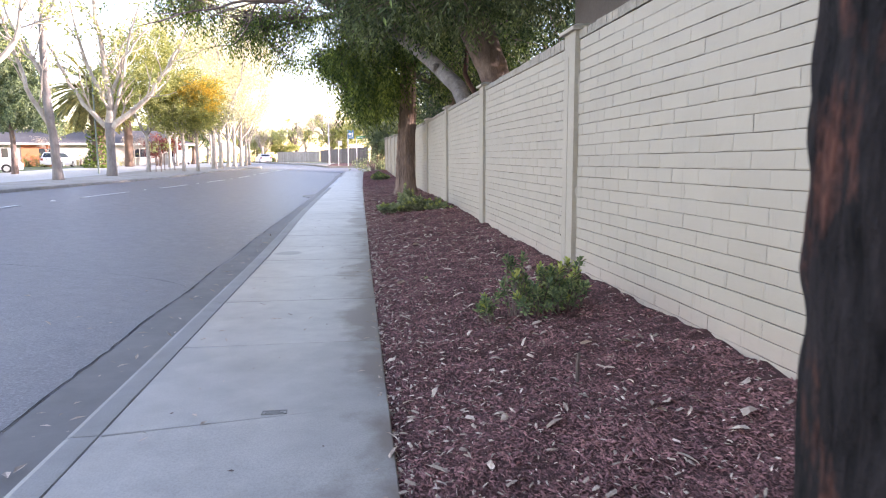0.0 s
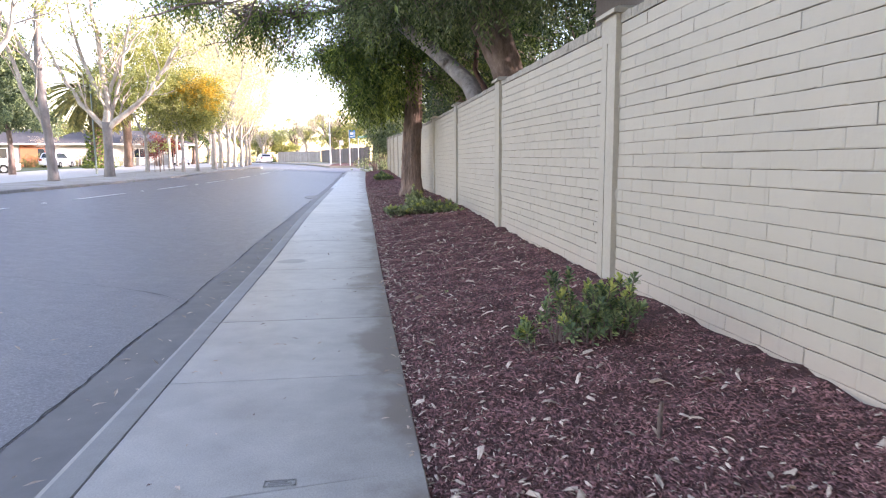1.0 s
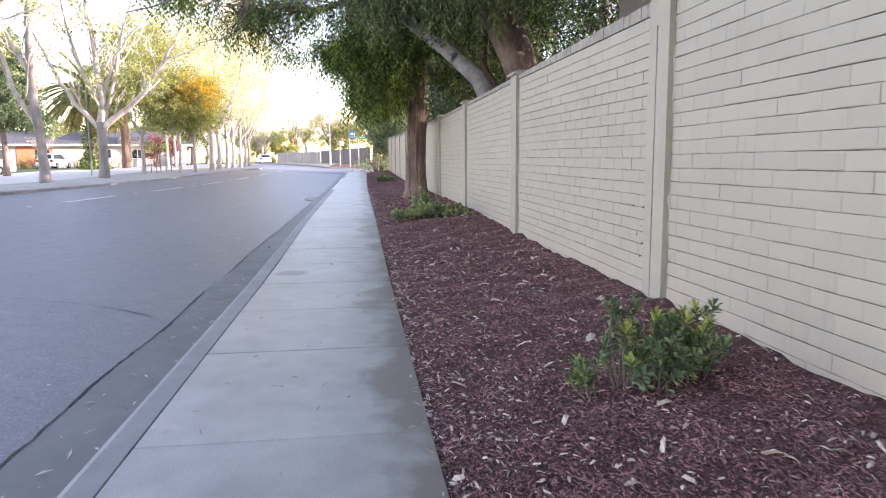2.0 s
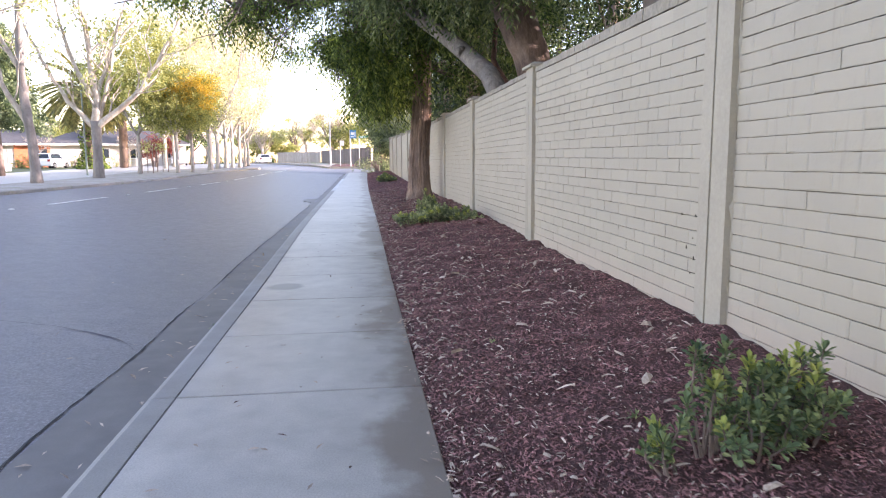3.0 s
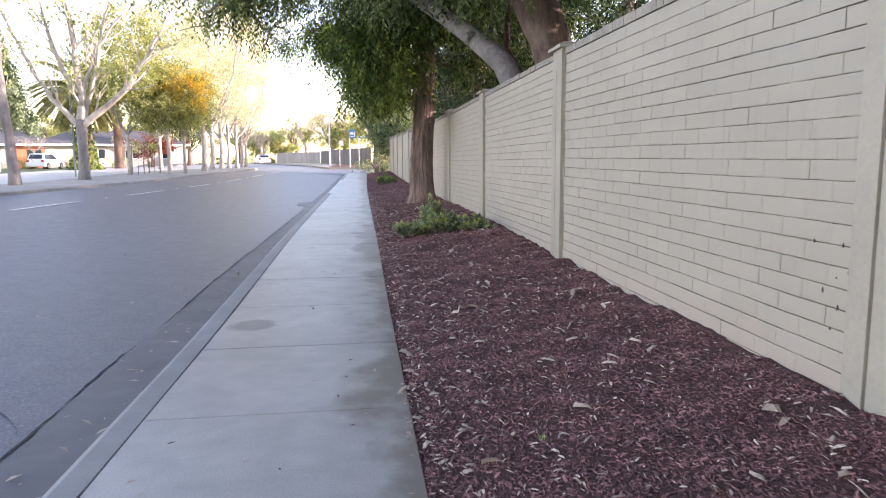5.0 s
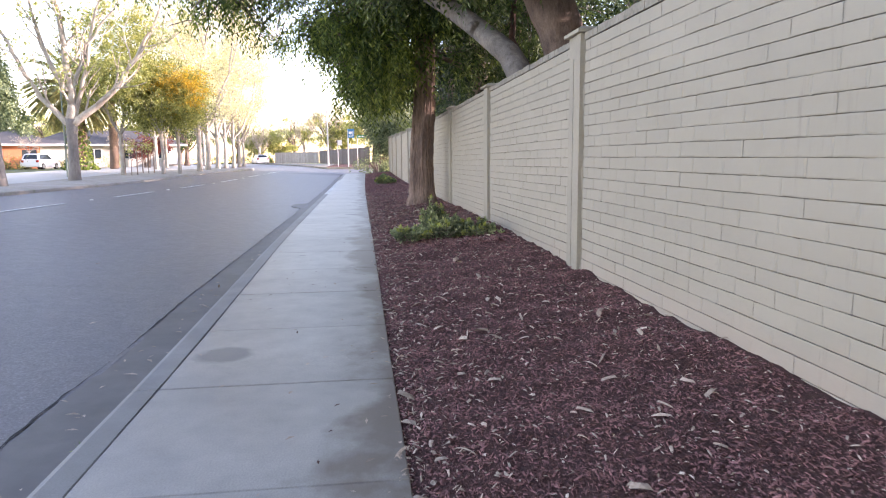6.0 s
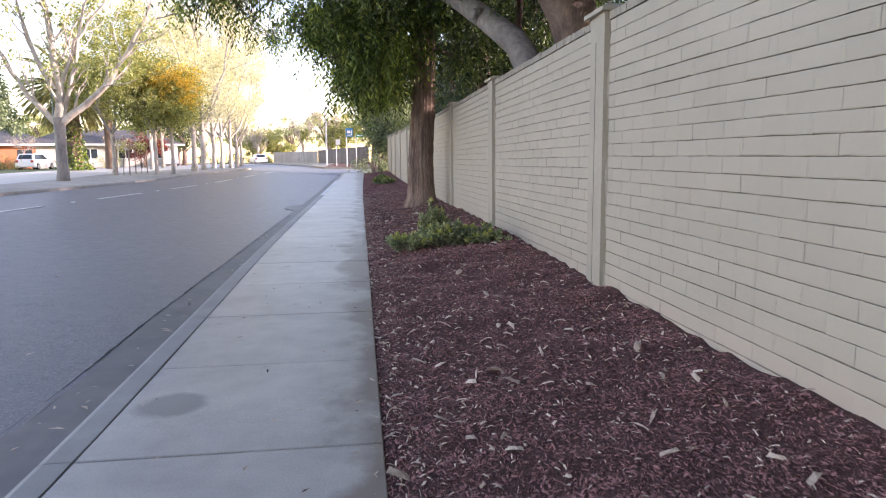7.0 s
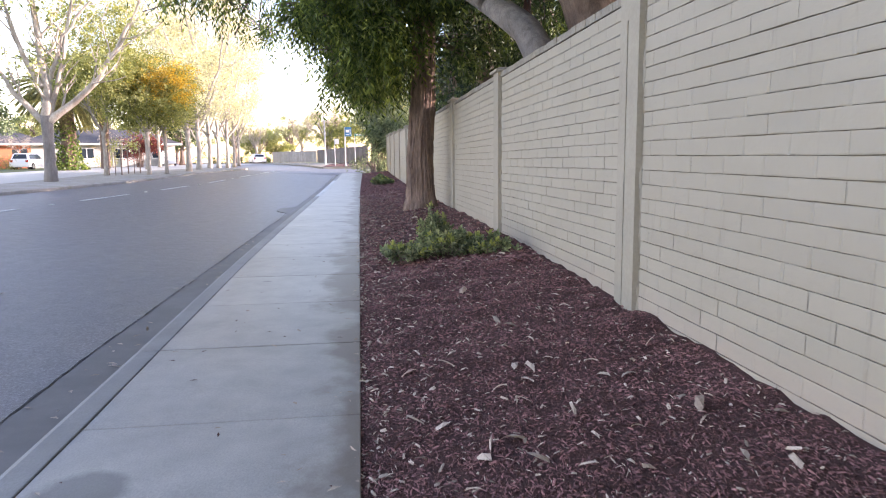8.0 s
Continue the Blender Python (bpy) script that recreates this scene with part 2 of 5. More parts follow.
BRICK = painted_brick_material()
MORTAR = speckled("old_mortar", (0.05, 0.043, 0.036), (0.13, 0.11, 0.09), 8)
JOINT = speckled("painted_joint", (0.1, 0.088, 0.07), (0.27, 0.24, 0.193), 9, fine=70)
POST_PAINT = speckled("post_paint", (0.3, 0.27, 0.216), (0.385, 0.346, 0.277), 2.2, 0.6, 0.2, 0.004, 40)
COPING = speckled("stained_coping_paint", (0.19, 0.172, 0.143), (0.37, 0.335, 0.272), 3.5, 0.8, 0.6, 0.01, 30)
SOIL = speckled("bark_soil", (0.058, 0.024, 0.022), (0.16, 0.068, 0.062), 22, 0.95, 1.0, 0.03, 140)
CHIPS = speckled("bark_chips", (0.105, 0.044, 0.041), (0.36, 0.168, 0.157), 5, 0.85, 0.4, 0.004, 120, by="island", spread=0.6)
PALE_CHIPS = speckled("dry_leaves", (0.32, 0.235, 0.18), (0.6, 0.49, 0.4), 9, 0.8, 0.4, 0.003, 90, by="island", spread=0.35)
BROWN_LEAF = speckled("brown_leaf", (0.26, 0.18, 0.135), (0.48, 0.36, 0.28), 9, 0.8, 0.4, 0.003, 90, by="island", spread=0.3)
RED_BARK = bark_material("fibrous_bark", (0.06, 0.039, 0.033), (0.5, 0.345, 0.27), 9, 0.1, 1.0, 0.05)
def charred_material():
    """Burnt plates with unburnt rust-red bark showing between them."""
    m = mat("charred_bark", (0.02, 0.016, 0.016), 0.85)
    n = Nodes(m)
    n.b.inputs["Specular IOR Level"].default_value = 0.2
    c = n.scaled(n.coords(), (1, 1, .2))
    strip, fine = n.noise(c, 16, 6, .65), n.noise(c, 110, 4)
    col = n.ramp(n.mix(.35, strip, fine), (.36, (.003, .003, .0035)), (.66, (.034, .028, .029)))
    bare = n.ramp(n.noise(n.scaled(n.coords(), (1, 1, .35)), 5.5, 5, .7), (.52, 0.0), (.6, .85))
    col = n.mix(bare, col, n.ramp(fine, (.3, (.05, .02, .016)), (.7, (.19, .08, .058))))
    n.colour(col).bump(n.mix(.4, strip, fine), 1.0, .05)
    return m


CHAR_BARK = charred_material()
RUST_BARK = bark_material("rust_bark", (0.02, 0.011, 0.01), (0.16, 0.07, 0.048), 16, 0.15, 1.0, 0.03)
GREY_BARK = bark_material("grey_bark", (0.08, 0.07, 0.064), (0.33, 0.3, 0.275), 11, 0.55, 0.8, 0.02)
BROWN_BARK = bark_material("brown_bark", (0.075, 0.05, 0.042), (0.33, 0.245, 0.205), 9, 0.35, 0.9, 0.03)
PLANE_BARK = bark_material("plane_bark", (0.26, 0.19, 0.15), (0.68, 0.62, 0.5), 4, 0.5, 0.5, 0.012)
ROW_BARK = bark_material("row_tree_bark", (0.24, 0.205, 0.175), (0.52, 0.475, 0.41), 6, 0.6, 0.4, 0.01)
PLANE_BASE = bark_material("plane_trunk_bark", (0.14, 0.12, 0.104), (0.33, 0.295, 0.265), 8, 0.4, 0.7, 0.02)
PALM_BARK = bark_material("palm_bark", (0.11, 0.075, 0.055), (0.27, 0.18, 0.14), 10, 2.5, 1.0, 0.04)
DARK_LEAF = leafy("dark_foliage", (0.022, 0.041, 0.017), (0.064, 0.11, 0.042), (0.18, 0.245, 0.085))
GARDEN_LEAF = leafy("garden_foliage", (0.014, 0.027, 0.012), (0.04, 0.07, 0.028), (0.11, 0.15, 0.055), 0.25)
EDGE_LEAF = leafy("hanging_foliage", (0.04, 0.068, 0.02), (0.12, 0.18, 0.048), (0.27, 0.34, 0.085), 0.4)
SOFT_LEAF = leafy("soft_green_foliage", (0.045, 0.065, 0.032), (0.105, 0.14, 0.068), (0.2, 0.25, 0.12), 0.32)
SHRUB_LEAF = leafy("shrub_leaf", (0.08, 0.13, 0.075), (0.18, 0.25, 0.14), (0.34, 0.4, 0.2), 0.35)
GREY_LEAF = leafy("greyish_leaf", (0.14, 0.18, 0.12), (0.31, 0.36, 0.23), (0.5, 0.53, 0.35), 0.4)
CORNER_LEAF = leafy("evergreen_shrub_leaf", (0.11, 0.15, 0.1), (0.22, 0.28, 0.19), (0.36, 0.42, 0.28), 0.35)
TIP_LEAF = leafy("young_tip_leaf", (0.26, 0.32, 0.1), (0.42, 0.46, 0.15), (0.58, 0.58, 0.24), 0.4)
# Yellow paled towards white to carry backlight and lens haze in the leaf colour
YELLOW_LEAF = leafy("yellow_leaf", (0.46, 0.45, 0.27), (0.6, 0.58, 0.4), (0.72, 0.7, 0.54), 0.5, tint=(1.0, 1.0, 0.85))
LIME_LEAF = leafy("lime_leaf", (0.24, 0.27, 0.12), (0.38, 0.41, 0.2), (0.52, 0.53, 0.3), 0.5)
OLIVE_LEAF = leafy("olive_green_leaf", (0.17, 0.19, 0.075), (0.3, 0.32, 0.13), (0.45, 0.45, 0.2), 0.5)
ORANGE_LEAF = leafy("orange_leaf", (0.4, 0.25, 0.04), (0.6, 0.4, 0.07), (0.7, 0.54, 0.14), 0.5)
RED_LEAF = leafy("red_leaf", (0.12, 0.035, 0.035), (0.22, 0.06, 0.055), (0.34, 0.11, 0.09), 0.3)
PINK_TWIG = leafy("bare_twigs", (0.32, 0.25, 0.235), (0.45, 0.37, 0.34), (0.56, 0.48, 0.43), 0.3)
CEDAR_LEAF = leafy("cedar_needles", (0.09, 0.13, 0.08), (0.17, 0.22, 0.13), (0.28, 0.34, 0.19), 0.35)
PALM_LEAF = leafy("palm_frond", (0.2, 0.2, 0.11), (0.34, 0.33, 0.18), (0.5, 0.45, 0.22), 0.35, 0.75)
GRASS = speckled("lawn", (0.05, 0.075, 0.025), (0.13, 0.16, 0.06), 0.7, 0.9, 0.6, 0.03, 30)
DRY_SOIL = speckled("median_soil", (0.25, 0.228, 0.198), (0.41, 0.38, 0.335), 1.1, 0.95, 0.7, 0.02, 25)
n_ = Nodes(DRY_SOIL)
bare_ = n_.b.inputs["Base Color"].links[0].from_socket
n_.colour(n_.mix(n_.ramp(n_.noise(n_.coords(), 1.7, 6, .75), (.5, 0.0), (.64, .5)), bare_, (0.17, 0.19, 0.09)))

# ---- ground, road, median, pavement ----
KERB_IN, KERB_OUT, GUTTER_OUT, PATH_R, WALL_X = -0.56, -0.715, -1.14, 0.62, 2.40
FAR_KERB = [(46, -0.74), (50, -0.78), (57, -2.0), (66, -3.7), (75, -6.0), (90, -9.6), (105, -14.0), (120, -20), (140, -30), (180, -55)]


def right_edge(y):
    return curve_through(FAR_KERB, y)


def ground_z(x, y):
    if x > 2.45:
        return rise(y) + (0.12 if y < 46 else -0.04)
    if x < -13:
        return gz(x, y) - 0.03
    return gz(min(x, -1.1), y) - 0.3 if (y < 190 and x < 2.45) else rise(y)


xs = [-500, -250, -120, -80, -60, -45, -36, -30, -26, -22, -19, -16, -13.01, -12.99, -10, -8, -5, -1.2, 0, 2.44, 2.46, 4, 8, 16, 40, 100, 250, 500]
ys = [-300, -120, -60, -30, -10] + steps(0, 64, 4)[0:] + [70, 76, 84, 92, 105, 120, 140, 180, 181, 260, 400, 600, 900]
tagged(part("ground", Build().sheet(xs, ys, ground_z), GRASS, smooth=True), "flat lawn and soil reaching to the horizon", "ground", kind="structure")

# carriageway, widening as it bends away beyond the side street
road = Build()
rows = steps(-40, 48, 2) + steps(50, 178, 4)
for y in rows:
    left = curve_through(MEDIAN_X, y) - 0.3 if y < 54 else right_edge(y) - 12 - (y - 54) * 0.12
    right = GUTTER_OUT + 0.03 + seam_shift(y) if y < 48 else right_edge(y) - 0.05
    if 46 <= y <= 57:
        right = 14 if 47 < y < 57 else right
    road.v.extend((left + (right - left) * k / 24, y, gz(left + (right - left) * k / 24, y) - (0.0 if y < 48 else 0.02)) for k in range(25))
for j in range(len(rows) - 1):
    road.f.extend((j * 25 + i, j * 25 + i + 1, (j + 1) * 25 + i + 1, (j + 1) * 25 + i) for i in range(24))
tagged(part("road", road, ASPHALT, smooth=True), "worn grey asphalt carriageway with fine cracks", "road", kind="structure")

def drain_bulge(y):
    """The concrete apron of a drain, where the gutter reaches further into the road."""
    return 0.32 * math.exp(-((y - 22.1) / .75) ** 4)


gutter = Build().sheet([GUTTER_OUT - 0.004, GUTTER_OUT, -0.92, KERB_OUT + 0.01], steps(-8, 20, 1.12)[:-1] + steps(20, 24.4, .2) + steps(25, 46, 1.12),
                       lambda x, y: rise(y) - (0.3 if x < GUTTER_OUT else 0.125 if x < -1.1 else 0.135 if x < -0.9 else 0.15))
gutter.v = [(x + (seam_shift(y) - drain_bulge(y) if x < -1.1 else drift(y)), y, gz(x - drain_bulge(y), y) + .006 if x < -1.1 and x > GUTTER_OUT - .002 and drain_bulge(y) > .02 else z) for x, y, z in gutter.v]
tagged(part("gutter", gutter, GUTTERING), "dark stained concrete gutter beside the kerb", "gutter", kind="structure")

# black sealed crack where the asphalt meets the gutter
seam, last = Build(), None
rnd = random.Random(4)
for y in steps(-4, 44, 0.045):
    x = GUTTER_OUT - 0.012 + seam_shift(y) - drain_bulge(y) + 0.03 * noise.noise((0, y * 0.8, 0)) + 0.012 * noise.noise((2, y * 7, 0))
    w = max(0.0006, 0.006 + 0.007 * noise.noise((5, y * 2.1, 0)) + 0.007 * noise.noise((9, y * 11, 0)))
    row = [(x - w, y, gz(x - w, y) + 0.004), (x + w, y, max(rise(y) - 0.121, gz(x + w, y) + 0.004))]
    if last:
        seam.add(last + row, [(0, 1, 3, 2)])
    last = row
tagged(part("road_seam", seam, TAR), "black tar-filled crack along the edge of the asphalt", "crack", kind="structure")

# an old crack that wanders across the carriageway
crack, last = Build(), None
for i in range(90):
    x = -5.0 + 3.85 * i / 89
    y = 6.65 + .95 * max(0, -1.15 - x) ** .35 + 0.12 * noise.noise((x * 1.1, 4, 0)) + 0.03 * noise.noise((x * 6, 1, 0))
    w = max(.0008, .005 + 0.012 * noise.noise((x * 2.3, 9, 0)) + .006 * noise.noise((x * 9, 3, 0)))
    row = [(x, y - w, gz(x, y - w) + .004), (x, y + w, gz(x, y + w) + .004)]
    if last:
        crack.add(last + row, [(0, 2, 3, 1)])
    last = row
tagged(part("road_crack", crack, OLD_TAR), "faint dark sealed crack across the asphalt", "crack", kind="structure")

# kerb stones
pavement = thing("pavement", "grey concrete pavement of jointed slabs with damp brown edges", "pavement", kind="structure")
kerb = thing("kerb", "grey concrete kerb with rounded worn edge", "kerb", kind="structure")
JOINTS = [5.62 + 2.24 * k for k in range(-6, 19)]
JOINTS[5] = CRACK = 3.04          # a slanting joint whose far slab has settled
for a, b in zip(JOINTS, JOINTS[1:]):
    za, zb = rise(a), rise(b)
    k = Build()
    prof = [(KERB_OUT - 0.012, -0.3), (KERB_OUT - 0.012, -0.10), (KERB_OUT + 0.003, -0.03), (KERB_OUT + 0.02, -0.008), (KERB_OUT + 0.045, 0.0), (KERB_IN - 0.006, 0.002), (KERB_IN - 0.001, -0.001), (KERB_IN - 0.001, -0.3)]
    n = len(prof)
    k.add([(x + drift(a), a + 0.004, z + za) for x, z in prof] + [(x + drift(b), b - 0.004, z + zb) for x, z in prof],
          [(i, i + 1, n + i + 1, n + i) for i in range(n - 1)] + [tuple(range(n - 1, -1, -1)), tuple(range(n, 2 * n))])
    part("kerb_stone", k, PATCH if 24 < a < 36 else KERBING, kerb)
    half = (a + b) / 2
    for c, d, g in ((a + 0.007, half - 0.0025, 0), (half + 0.0025, b - 0.007, 0)):
        s = Build()
        lift = 0.011 if abs(d - CRACK) < 0.05 else 0.0
        kc, kd = (0.18 if abs(q - CRACK) < 0.05 else 0.0 for q in (c, d))
        zc, zd = rise(c), rise(d)
        e = 0.004
        da, db = drift(c), drift(d)
        s.add([(KERB_IN, c, zc - .2), (PATH_R, c + kc, zc - .2), (PATH_R, d + kd, zd - .2), (KERB_IN, d, zd - .2),
               (KERB_IN, c, zc - e), (PATH_R, c + kc, zc - e), (PATH_R, d + kd, zd - e + lift), (KERB_IN, d, zd - e),
               (KERB_IN + e, c + e, zc), (PATH_R - e, c + kc + e, zc), (PATH_R - e, d + kd - e, zd + lift), (KERB_IN + e, d - e, zd)],
              [(0, 1, 5, 4), (1, 2, 6, 5), (2, 3, 7, 6), (3, 0, 4, 7), (4, 5, 9, 8), (5, 6, 10, 9), (6, 7, 11, 10), (7, 4, 8, 11), (8, 9, 10, 11)])
        s.v = [(x + (da if i % 4 < 2 else db), y, z) for i, (x, y, z) in enumerate(s.v)]
        part("slab", s, PAVING, pavement)
    part("joint_bed", Build().box((KERB_IN - .003 + drift(a), a - .02, za - .3), (PATH_R - .01 + drift(a), a + .02, za - .03)), GUTTERING, pavement)

# the joint between kerb and slabs, filled with grit, and the thin crack that comes and goes along it
filler = Build().sheet([KERB_IN - .012, KERB_IN + .008], steps(-6, 44, .5), lambda x, y: rise(y) - .0025)
filler.v = [(x + drift(y), y, z) for x, y, z in filler.v]
part("joint_filler", filler, KERBING, kerb, "gritty filled joint")
crack, last = Build(), None
for y in steps(-4, 30, .05):
    x = KERB_IN - .003 + drift(y) + .004 * noise.noise((3, y * 1.3, 0)) + .003 * noise.noise((7, y * 9, 0))
    w = max(.0001, .0003 + .003 * noise.noise((1, y * 1.1, 4)) + .0025 * noise.noise((6, y * 8, 1)))
    row = [(x - w, y, rise(y) + .0035), (x + w, y, rise(y) + .0035)]
    if last:
        crack.add(last + row, [(0, 1, 3, 2)])
    last = row
part("joint_crack", crack, TAR, kerb, "thin dark crack")

# small maker's stamp pressed into the slab beside the slanting joint
stamp = Build()
for x0, x1, y0, y1 in ((.06, .17, 3.175, 3.18), (.06, .17, 3.215, 3.22), (.06, .064, 3.175, 3.22), (.166, .17, 3.175, 3.22), (.075, .155, 3.19, 3.197), (.08, .14, 3.202, 3.207)):
    stamp.box((x0, y0, -.01), (x1, y1, .0035))
part("stamp", stamp, KERBING, pavement, "worn rectangular maker's stamp")

# side-street crossing and the far corner
corner = Build()
for a, b in zip(steps(56.6, 176, 4), steps(56.6, 176, 4)[1:]):
    for lo, hi, top in ((0, 0.16, 0.13), (0.16, 6.0, 0.12)):
        xa, xb = right_edge(a), right_edge(b)
        corner.add([(xa + lo, a, rise(a) + top), (xa + hi, a, rise(a) + top), (xb + hi, b, rise(b) + top), (xb + lo, b, rise(b) + top), (xa + lo, a, rise(a) - .2), (xb + lo, b, rise(b) - .2)],
                   [(0, 1, 2, 3), (4, 0, 3, 5)])
corner.add([(right_edge(56.6), 56.6, rise(56.6) + .13), (14, 56.6, rise(56.6) + .13), (14, 56.6, rise(56.6) - .2), (right_edge(56.6), 56.6, rise(56.6) - .2)], [(0, 1, 2, 3)])
tagged(part("far_verge", corner, DRY_SOIL), "brown verge with a kerb on the far side of the side street", "verge", kind="structure")
verge = Build().sheet(steps(-2, 12, 2), [57, 60, 64, 70, 78], lambda x, y: rise(y) + 0.145)
tagged(part("corner_bed", verge, SOIL), "reddish bark bed on the far street corner", "planting bed", kind="structure")
apron = Build().sheet([KERB_IN + .29, .91, 2.4, 12], [45.8, 46.8, 47.4], lambda x, y: rise(y) - 0.002 - (0.0 if y < 46 else 0.05 * (y - 46)))
tagged(part("corner_pavement", apron, PALE_CONCRETE), "pale concrete corner ramp at the side street", "pavement", kind="structure")

# median with a low kerb
median = Build()
ys = steps(-40, 52, 2)
for y in ys:
    x = curve_through(MEDIAN_X, y)
    z = gz(x, y)
    pinch = 0.0 if y < 44 else (y - 44) / 8 * 1.6
    median.v.extend([(x, y, z - .2), (x, y, z + .08), (x - .05, y, z + .1), (x - .16, y, z + .1), (x - .17, y, z + .07), (x - 1.2, y, gz(x - 1.2, y) + .09 + 0.03 * noise.noise((x, y, 0))),
                     (-11.6 + pinch, y, gz(-11.6, y) + .09), (-12.2 + pinch, y, gz(-12.2, y) + .07), (-12.3 + pinch, y, gz(-12.2, y) - .2)])
for j in range(len(ys) - 1):
    median.f.extend((j * 9 + i + 1, j * 9 + i, (j + 1) * 9 + i, (j + 1) * 9 + i + 1) for i in range(8))
median.f.append(tuple(range((len(ys) - 1) * 9, len(ys) * 9)))
tagged(part("median", median, DRY_SOIL), "dry soil median strip with a low kerb between road and frontage lane", "median", kind="structure")
frontage = Build().sheet(steps(-24, -12.25, 2), steps(-40, 120, 4), lambda x, y: gz(x, y) + 0.015)
tagged(part("frontage_lane", frontage, PALE_CONCRETE, smooth=True), "pale concrete frontage lane beyond the median", "road", kind="structure")

# lane dashes and reflective dots
for k in range(9):
    a = 0.45 + 5.45 * k
    dash = Build()
    pts = steps(a, a + 2.75, 0.7)
    for c, d in zip(pts, pts[1:]):
        xc, xd = -5.94 + 0.045 * (c - 17), -5.94 + 0.045 * (d - 17)
        dash.add([(xc - .06, c, gz(xc, c) + .003), (xc + .06, c, gz(xc, c) + .004), (xd + .06, d, gz(xd, d) + .004), (xd - .06, d, gz(xd, d) + .003),
                  (xc - .06, c, gz(xc, c) + .008), (xc + .06, c, gz(xc, c) + .009), (xd + .06, d, gz(xd, d) + .009), (xd - .06, d, gz(xd, d) + .008)],
                 [(4, 5, 6, 7), (0, 1, 5, 4), (2, 3, 7, 6), (1, 2, 6, 5), (3, 0, 4, 7)])
    tagged(part("lane_dash", dash, LINE_PAINT), "worn white painted lane dash on the asphalt", "road marking", "lane dashes")
    xm = -5.94 + 0.045 * (a + 4.1 - 17)
    dot = Build()
    dot.tube([(xm, a + 4.1, gz(xm, a + 4.1) - .005), (xm, a + 4.1, gz(xm, a + 4.1) + .012), (xm, a + 4.1, gz(xm, a + 4.1) + .02)], [.055, .05, .025], 10)
    tagged(part("road_stud", dot, LINE_PAINT), "round white ceramic road stud between dashes", "road stud", "road studs")

# ---- bark bed ----
bed_mesh = Build().sheet(steps(PATH_R - 0.01, WALL_X + 0.1, 0.06), steps(-3, 45.8, 0.09), bed)
tagged(part("bark_bed", bed_mesh, SOIL, smooth=True), "dark red-brown bark mulch bed between pavement and wall", "planting bed", kind="structure")


def chips(name, material, count, y0, y1, size, seed, label, power=1.0, lift=0.0, curl=0.25, thin=(0.16, 0.3), edge=1.0):
    """Loose bark pieces: thin bent splinters lying every way on the bed."""
    r = np.random.default_rng(seed)
    ys_ = y0 + (y1 - y0) * r.random(count) ** power
    xs_ = PATH_R - 0.03 + (WALL_X - PATH_R + 0.0) * r.random(count) ** edge
    xs_ += np.array([drift(float(v)) for v in ys_]) * (WALL_X - xs_) / (WALL_X - PATH_R)
    length = size * (0.4 + 1.3 * r.random(count) ** 1.6)
    width = length * (thin[0] + thin[1] * r.random(count))
    yaw, tilt, spin = r.random(count) * 6.283, (r.random(count) - .5) * 1.0, (r.random(count) - .5) * 1.4
    cut = r.random((count, 6))
    b = Build()
    for i in range(count):
        x, y = float(xs_[i]), float(ys_[i])
        c, s = math.cos(yaw[i]), math.sin(yaw[i])
        l, w, h = length[i] / 2, width[i] / 2, width[i] * 0.2 + 0.001
        k = cut[i]
        z = bed(x, y) + lift + l * abs(tilt[i]) * 0.35 + 0.002
        ups = curl * l
        bend = (k[5] - .5) * l * curl * 1.4
        loc = [(-l, (k[0] - .5) * w, -ups * .2), (-l * (.3 + .6 * k[1]), -w, ups * .3), (-l * (.3 + .6 * k[2]), w + bend, ups * .4), (l * (.3 + .6 * k[3]), -w * .9, ups * .3), (l * (.3 + .6 * k[4]), w * .9 + bend, ups * .4), (l, (k[0] - .5) * w, -ups * .2), (0, bend * .6, ups * .5 + h)]
        n = len(b.v)
        for u, v, q in loc:
            q2 = q + u * tilt[i] + v * spin[i]
            b.v.append((x + u * c - v * s, y + u * s + v * c, z + q2))
        b.f.extend(((n, n + 1, n + 6), (n + 1, n + 3, n + 6), (n + 3, n + 5, n + 6), (n + 5, n + 4, n + 6), (n + 4, n + 2, n + 6), (n + 2, n, n + 6)))
    tagged(part(name, b, material), label, "mulch", kind="stuff")


chips("bark_chips", CHIPS, 215000, 1.6, 14, 0.0185, 11, "loose dark red-brown bark chips on the bed", 1.5, 0.0, 0.2, (0.1, 0.24))
chips("far_bark_chips", CHIPS, 30000, 12, 44, 0.042, 12, "loose dark bark chips on the bed further along", 1.3)
chips("rear_bark_chips", CHIPS, 16000, -2.6, 1.7, 0.03, 16, "loose dark red-brown bark chips round the charred trunk")
chips("dry_leaf_litter", PALE_CHIPS, 430, 1.6, 18, 0.066, 13, "pale curled dry leaves strewn over the bark", 1.2, 0.008, 0.45, (0.1, 0.2), 1.4)
chips("crumpled_leaves", BROWN_LEAF, 40, 2.5, 12, 0.055, 18, "crumpled brown leaves on the bark", 1.0, 0.006, 0.4, (0.3, 0.3), 0.7)
chips("fine_pale_chips", PALE_CHIPS, 12500, 1.6, 26, 0.022, 14, "small pale slivers strewn over the bark", 1.3, 0.004, 0.35, (0.12, 0.25), 1.7)
chips("edge_slivers", PALE_CHIPS, 2000, 1.6, 22, 0.032, 15, "pale slivers gathered along the pavement edge", 1.2, 0.003, 0.35, (0.12, 0.25), 6.0)

# ---- boundary wall ----
COURSE, BRICK_L, WALL_TOP = 0.0887, 0.325, 2.141
POSTS = [-6.6, -2.45, 1.73, 5.90, 10.07, 14.14, 18.10, 22.0, 25.9, 29.8, 33.7, 37.6, 41.5, 45.4]
